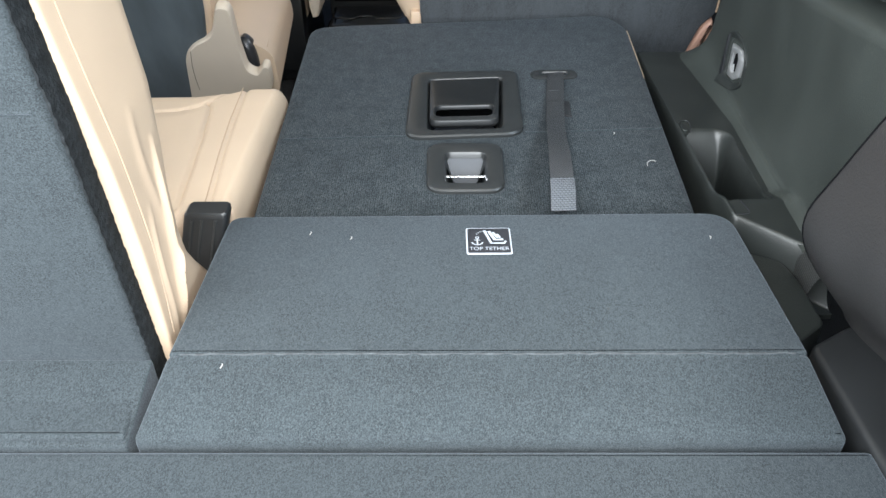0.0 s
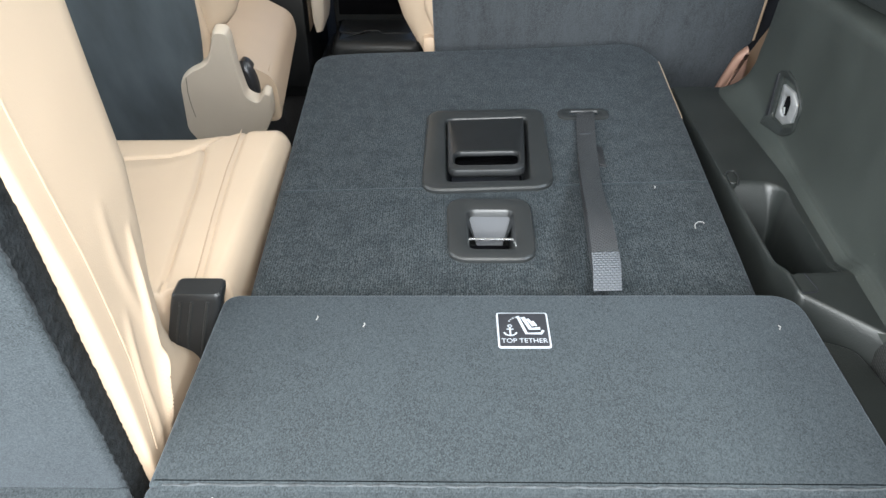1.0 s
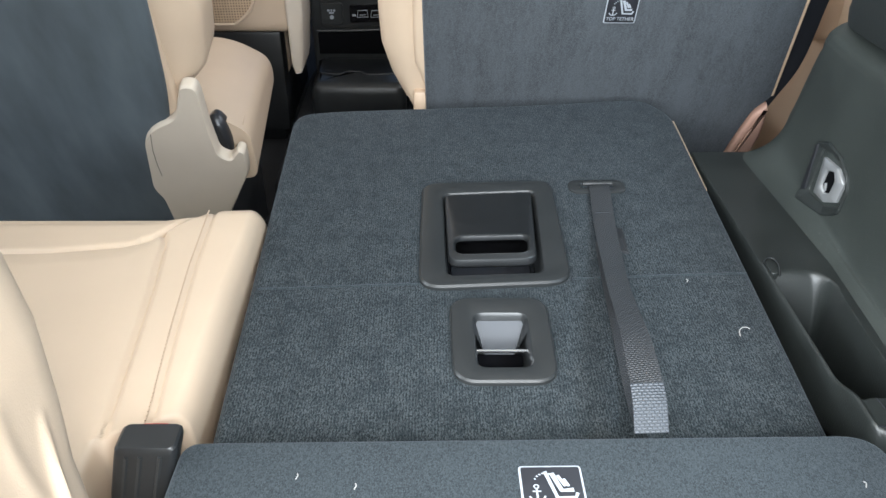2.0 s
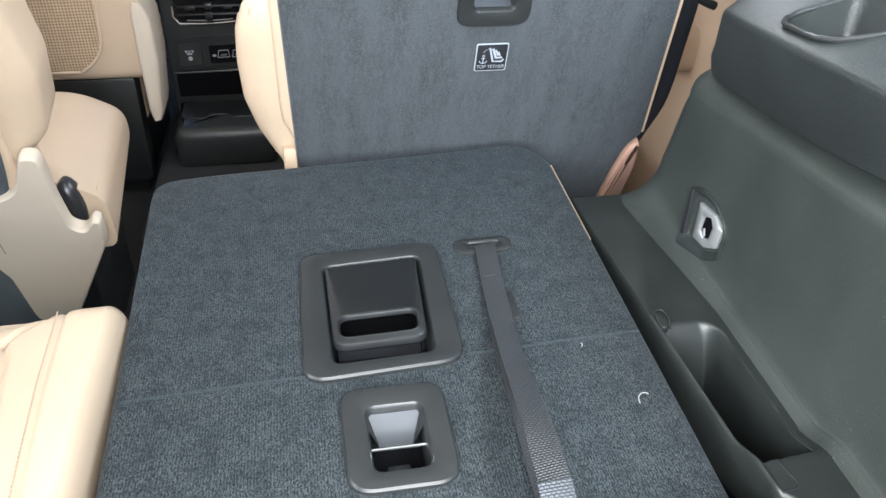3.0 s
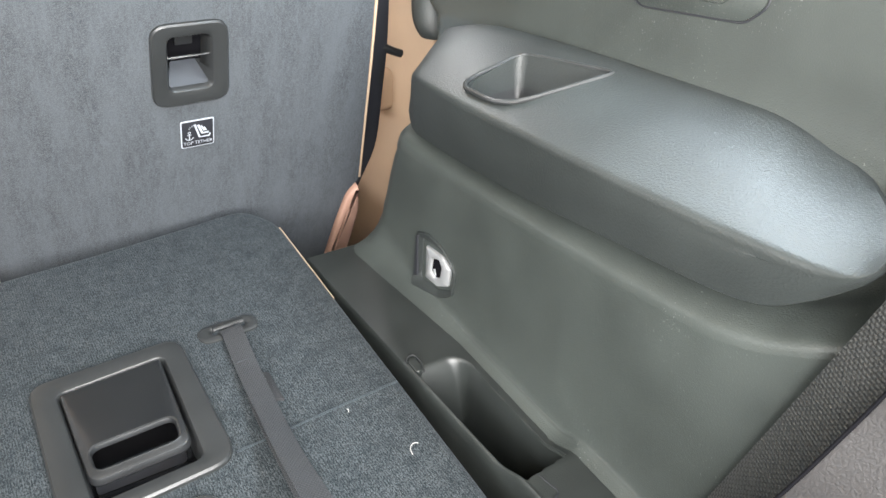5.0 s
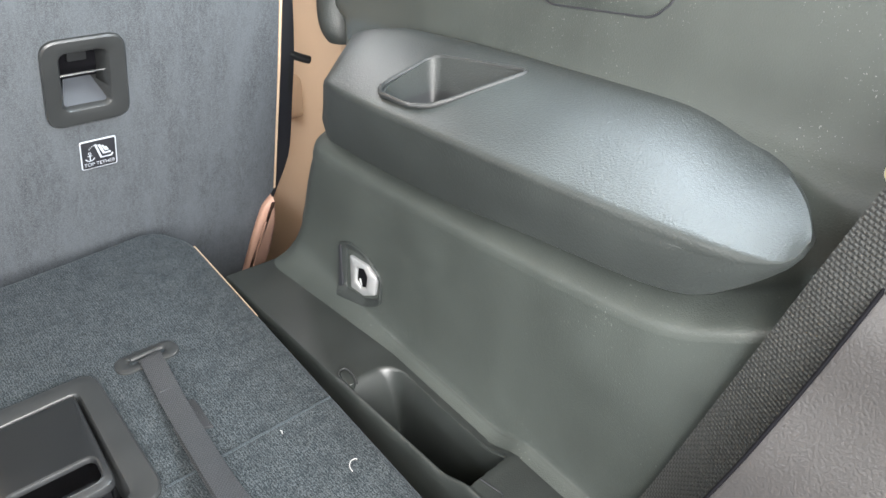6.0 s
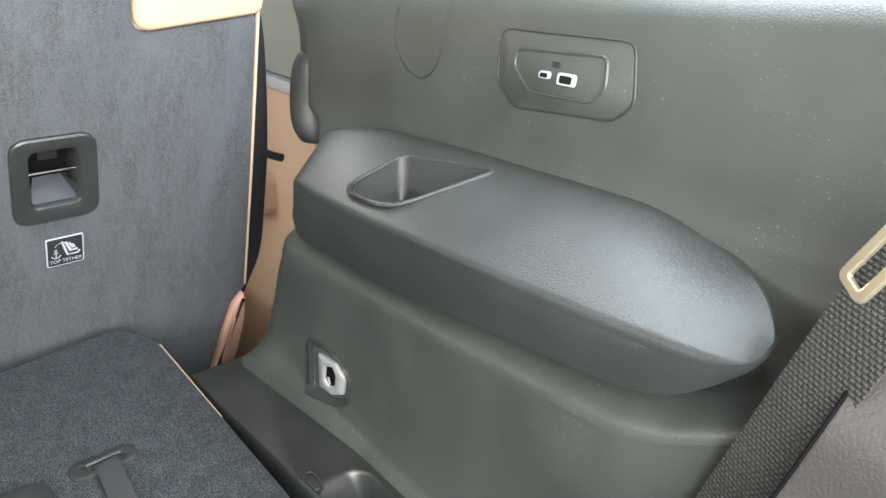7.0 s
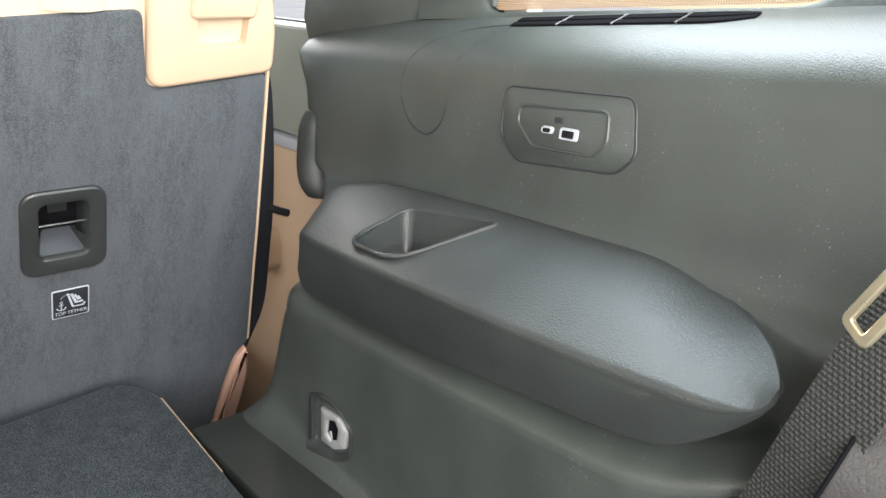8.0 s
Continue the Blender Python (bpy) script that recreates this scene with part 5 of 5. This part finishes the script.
def cushion(u, v):
    x = -0.72 + 0.496 * u
    y = 0.56 + (lerp_table([(-0.72, 1.030), (-0.34, 1.036), (-0.30, 1.048), (-0.267, 1.062), (-0.22, 1.064)], x) - 0.56) * v
    x = -0.72 + (0.496 - 0.056 * smooth_step(y, 0.735, 0.700)) * u
    z = 0.018 + 0.004 * math.sin(v * 3.0)
    edge = max(0.0, (u - 0.97) / 0.03)
    front = max(0.0, (v - 0.93) / 0.07)
    z -= 0.028 * (1 - math.sqrt(max(0.0, 1 - edge * edge))) + 0.030 * (1 - math.sqrt(max(0.0, 1 - front * front)))
    s1 = lerp_table([(0.56, -0.270), (0.744, -0.285), (0.89, -0.300), (0.975, -0.312), (1.0, -0.322)], y)
    s2 = lerp_table([(0.56, -0.236), (0.74, -0.2505), (0.836, -0.261), (0.933, -0.270), (1.05, -0.277)], y)
    s3 = lerp_table([(-0.72, 0.950), (-0.424, 0.958), (-0.352, 0.968), (-0.328, 0.982), (-0.319, 0.995), (-0.308, 1.016), (-0.284, 1.046)], x)
    if y < s3 + 0.004:
        z -= 0.0045 * math.exp(-((x - s1) / 0.0032) ** 2)
    z -= 0.0030 * math.exp(-((x - s2) / 0.0026) ** 2)
    if x < -0.288:
        slope = 1.0 if x < -0.34 else 0.55
        z -= 0.0045 * math.exp(-(slope * (y - s3) / 0.0032) ** 2)
    if x < s1:
        z += 0.0020 * smooth_step(s1 - x, 0.004, 0.03) * smooth_step(s3 - y, 0.004, 0.03)
    return Vector((x, y, z))


cushion_top = part("cushion_top", sheet(cushion, 300, 260, (0, 0, -0.03)), LEATHER, seat3)
part("cushion_side", box(-0.72, -0.226, 0.725, 1.064, -0.20, -0.006, 0.012, 3), LEATHER, seat3)
part("cushion_heel", box(-0.72, -0.285, 0.56, 0.724, -0.20, -0.006, 0.012, 3), LEATHER, seat3)
bm = bmesh.new()
for k in range(70):
    y = 0.70 + 0.34 * k / 70
    x = lerp_table([(0.56, -0.236), (0.74, -0.2505), (0.836, -0.261), (0.933, -0.270), (1.05, -0.277)], y) - 0.0048
    z = 0.0188 + 0.004 * math.sin((y - 0.56) / 0.502 * 3)
    bmesh.ops.create_cube(bm, size=1, matrix=Matrix.Translation((x, y, z)) @ Matrix.Diagonal((0.0011, 0.0034, 0.0012, 1)))
part("stitching", bm, THREAD, cushion_top)
part("lower_flap", slab(rounded([(-0.72, 0.4195), (-0.2385, 0.4195), (-0.2445, 0.500), (-0.72, 0.500)], 0.004, 4), -0.03, 0.006, 0.004), PILE, seat3, "charcoal carpet flap", smooth=12)

buckle = thing("belt_buckle", (-0.248, 0.69, -0.02), "black seat belt buckle with red button beside leather cushion", "belt buckle")
bk = loft([[(cx + p.x * f, cy + p.y * f, z) for p in rounded([(-0.0225, -0.013), (0.0225, -0.013), (0.0225, 0.013), (-0.0225, 0.013)], 0.005, 4)] for z, f, cx, cy in ((-0.11, 0.80, -0.272, 0.672), (-0.04, 0.92, -0.256, 0.680), (0.0, 0.98, -0.247, 0.685), (0.034, 1.0, -0.2385, 0.690), (0.0395, 0.97, -0.2375, 0.690), (0.0415, 0.88, -0.237, 0.690))])
housing = part("housing", bk, BLACK, buckle)
part("button", box(-0.2480, -0.2260, 0.6985, 0.7060, 0.010, 0.0385, 0.003), RED, housing, "red release button")
for dx in (-0.012, -0.002, 0.012):
    part("ridge", tube([(-0.258 + dx * 0.94, 0.6665, -0.05), (-0.2475 + dx, 0.6720, 0.0), (-0.2390 + dx, 0.6768, 0.034)], 0.0018, 6), BEZEL, housing)

# ---- front of the cabin ----
console = thing("centre_console", (-0.27, 2.5, -0.49), "black rear face of the centre console with vents and sockets", "console")
part("body", box(-0.365, -0.125, 2.402, 2.80, -0.49, 0.16, 0.016, 3), BEZEL, console)
part("climate_screen", box(-0.300, -0.165, 2.394, 2.404, 0.016, 0.110, 0.004), GLOSS, console, "glossy black climate panel")
for k in range(7):
    part("climate_button", box(-0.305 + 0.0205 * k, -0.288 + 0.0205 * k, 2.391, 2.404, -0.006, 0.010, 0.002), GLOSS, console)
    if k in (1, 2, 3, 5):
        part("printed_bar", box(-0.301 + 0.0205 * k, -0.292 + 0.0205 * k, 2.3898, 2.3912, 0.000, 0.003), WHITE, console)
part("temperature_knob", loft([[(-0.150 + r * math.cos(a), 2.402 - d, 0.020 + r * math.sin(a)) for a in [k * math.tau / 20 for k in range(20)]] for r, d in ((0.014, 0.0), (0.014, 0.008), (0.012, 0.011))]), GLOSS, console)
part("vent_opening", slab_face(rounded([(-0.318, -0.092), (-0.176, -0.088), (-0.160, -0.066), (-0.156, -0.012), (-0.326, -0.016), (-0.330, -0.072)], 0.010, 4), 2.4005, 2.390), GLOSS, console)
part("vent_frame", tube([(x, 2.389, z) for x, z in ((-0.331, -0.050), (-0.331, -0.076), (-0.318, -0.0945), (-0.270, -0.0965), (-0.220, -0.0955), (-0.176, -0.0915), (-0.160, -0.074), (-0.158, -0.050))], 0.0034, 8), ROD, console, "bright chrome vent trim")
part("vent_inner_trim", tube([(x, 2.388, z) for x, z in ((-0.300, -0.0865), (-0.255, -0.0880), (-0.205, -0.0870), (-0.185, -0.0845))], 0.0018, 6), ROD, console, "bright chrome strip")
for z in (-0.030, -0.052, -0.072):
    part("vent_slat", box(-0.320, -0.166, 2.384, 2.394, z - 0.0016, z + 0.0016, 0.0008), BLACK, console)
for x0, x1, z0, z1 in ((-0.2525, -0.2350, -0.058, -0.045), (-0.2525, -0.2360, -0.082, -0.068), (-0.300, -0.276, -0.060, -0.050), (-0.205, -0.186, -0.058, -0.052)):
    part("vent_tab", box(x0, x1, 2.380, 2.392, z0, z1, 0.002), SATIN_GREY, console)
part("socket_panel", slab_face(rounded([(-0.340, -0.218), (-0.160, -0.208), (-0.152, -0.128), (-0.337, -0.132)], 0.014, 5), 2.4005, 2.394), BLACK, console, "recessed socket panel")
part("socket_cap", slab_face(rounded([(-0.334, -0.206), (-0.276, -0.203), (-0.274, -0.146), (-0.334, -0.148)], 0.008, 4), 2.3938, 2.388), BEZEL, console)
for x0, x1, z0, z1 in ((-0.316, -0.310, -0.168, -0.163), (-0.307, -0.303, -0.168, -0.163), (-0.300, -0.295, -0.168, -0.163), (-0.312, -0.299, -0.174, -0.170)):
    part("printed_bar", box(x0, x1, 2.3865, 2.3882, z0, z1), WHITE, console)
part("printed_dot", loft([[(-0.305 + r * math.cos(a), 2.388 - d, -0.184 + r * math.sin(a)) for a in [k * math.tau / 14 for k in range(14)]] for r, d in ((0.0055, 0.0), (0.0055, 0.0012))]), WHITE, console)
part("usb_cover", slab_face(rounded([(-0.256, -0.200), (-0.162, -0.196), (-0.160, -0.148), (-0.256, -0.151)], 0.006, 4), 2.3938, 2.389), GLOSS, console)
part("printed_bar", box(-0.249, -0.240, 2.3872, 2.3892, -0.181, -0.176), WHITE, console)
for x0, x1 in ((-0.236, -0.206), (-0.199, -0.168)):
    for pts in (((x0, -0.184), (x0 + 0.003, -0.166), (x1 - 0.003, -0.165), (x1, -0.183), (x0, -0.184)), ((x0 + 0.007, -0.178), (x1 - 0.007, -0.177))):
        part("printed_line", tube([(x, 2.3884, z) for x, z in pts], 0.0010, 5), WHITE, console)
# black plate on the console's face, painted shade of the open tray
part("tray_shade", box(-0.348, -0.150, 2.396, 2.4035, -0.290, -0.226, 0.003), VOID, console, "black plate for the shade inside the open tray")
part("tray_lip", tube([(-0.350, 2.396, -0.2245), (-0.25, 2.395, -0.2225), (-0.148, 2.396, -0.2200)], 0.0030, 8), BEZEL, console)
part("tunnel_box", loft([[(p.x, p.y, z) for p in shrink(rounded([(-0.352, 2.200), (-0.098, 2.200), (-0.110, 2.402), (-0.352, 2.402)], [0.03, 0.03, 0.004, 0.004], 6), g)] for z, g in ((-0.402, 0.004), (-0.392, 0.0), (-0.330, 0.0), (-0.314, 0.004), (-0.305, 0.012), (-0.302, 0.024))]), BEZEL, console, "rounded black storage box")
# slightly raised black slab, standing for the dark recess in the box top
part("box_inset", slab(rounded([(-0.338, 2.275), (-0.275, 2.268), (-0.262, 2.290), (-0.222, 2.290), (-0.210, 2.268), (-0.130, 2.272), (-0.128, 2.385), (-0.338, 2.385)], [0.02, 0.012, 0.008, 0.008, 0.012, 0.02, 0.01, 0.01], 5), -0.306, -0.2985, 0.003), BLACK, console)
# small smooth grey plate added for a highlight on the inset
part("inset_glint", slab(rounded([(-0.322, 2.290), (-0.304, 2.288), (-0.304, 2.298), (-0.322, 2.300)], 0.003, 3), -0.300, -0.2975, 0.001), SATIN_GREY, console)
structure("floor_tunnel", slab(rounded([(-0.405, 1.86), (-0.055, 1.86), (-0.055, 2.60), (-0.405, 2.60)], 0.03, 5), -0.495, -0.404, 0.025, 5), FLOORMAT, "black carpeted floor tunnel below the console")

front = thing("front_seat", (-0.6, 2.3, -0.49), "beige leather front seat back with a mesh map pocket", "car seat")
part("backrest", box(-0.86, -0.375, 2.21, 2.34, -0.172, 0.45, 0.030, 5), LEATHER, front)
def pocket_right(v):
    """Right edge of the pocket, rounding in towards its foot."""
    return -0.455 - 0.017 * (1 - v) - 0.050 * max(0.0, 1 - v / 0.22) ** 2.2


part("mesh_pocket", sheet(lambda u, v: Vector((-0.80 + (pocket_right(v) + 0.80) * u, 2.206 - 0.006 * math.sin(math.pi * u), -0.145 + 0.33 * v)), 16, 24, (0, 0.004, 0)), MESH, front, "beige mesh pocket")
part("pocket_edge", tube([(pocket_right(k / 30), 2.204, -0.145 + 0.33 * k / 30) for k in range(31)], 0.004, 8), LEATHER, front)
part("pocket_hem", tube([(-0.80 + 0.275 * k / 10, 2.203, -0.1455) for k in range(11)], 0.004, 8), LEATHER, front)
part("leaflet", loft([[(-0.640, 2.1995, -0.092), (-0.596, 2.1995, -0.082), (-0.612, 2.1995, 0.03), (-0.66, 2.1995, 0.02)], [(-0.640, 2.201, -0.092), (-0.596, 2.201, -0.082), (-0.612, 2.201, 0.03), (-0.66, 2.201, 0.02)]]), CREAM, front, "pale leaflet in the pocket")
part("side_cover", loft([[(p.x, p.y, z) for p in rounded([(x0, 2.185), (x1, 2.195), (x1, 2.34), (x0, 2.34)], 0.010, 4)] for z, x0, x1 in ((-0.268, -0.384, -0.368), (-0.24, -0.390, -0.362), (-0.12, -0.392, -0.352), (-0.03, -0.392, -0.354), (0.0, -0.390, -0.364), (0.012, -0.386, -0.372))]), SHIELD, front, "greige side cover")
part("lower_back", box(-0.84, -0.42, 2.235, 2.30, -0.45, -0.174, 0.01, 2), BLACK, front, "black lower back panel")
part("cushion", box(-0.86, -0.42, 2.305, 2.80, -0.33, -0.16, 0.04, 4), LEATHER, front)
part("seat_base", box(-0.82, -0.44, 2.26, 2.72, -0.49, -0.325, 0.01), BLACK, front)
front_r = copy_thing(front, Matrix.Translation((0.22, 2.3, -0.49)))
tagged(front_r, "beige leather front seat back beside the console", "car seat")

# ---- rear doors ----
for sgn, label in ((1, "right"), (-1, "left")):
    door = thing("rear_door", (-0.195 + sgn * 0.89, 1.95, -0.49), "closed rear door with cream lower trim and grey upper trim", "car door", "rear doors")
    mid = -0.195
    x0, x1 = sorted((mid + sgn * 0.860, mid + sgn * 0.937))
    part("lower_trim", box(x0, x1, 1.46, 2.46, -0.49, 0.262, 0.012, 3), CREAM, door)
    part("upper_trim", box(x0, x1, 1.46, 2.46, 0.284, 0.468, 0.010, 3), DOOR_GREY, door)
    x0, x1 = sorted((mid + sgn * 0.850, mid + sgn * 0.937))
    part("trim_strip", box(x0, x1, 1.46, 2.46, 0.262, 0.283, 0.006, 2), WHITE, door, "pale trim strip")
    x0, x1 = sorted((mid + sgn * 0.80, mid + sgn * 0.875))
    part("armrest", box(x0, x1, 1.60, 2.35, 0.02, 0.10, 0.02, 4), CREAM, door)
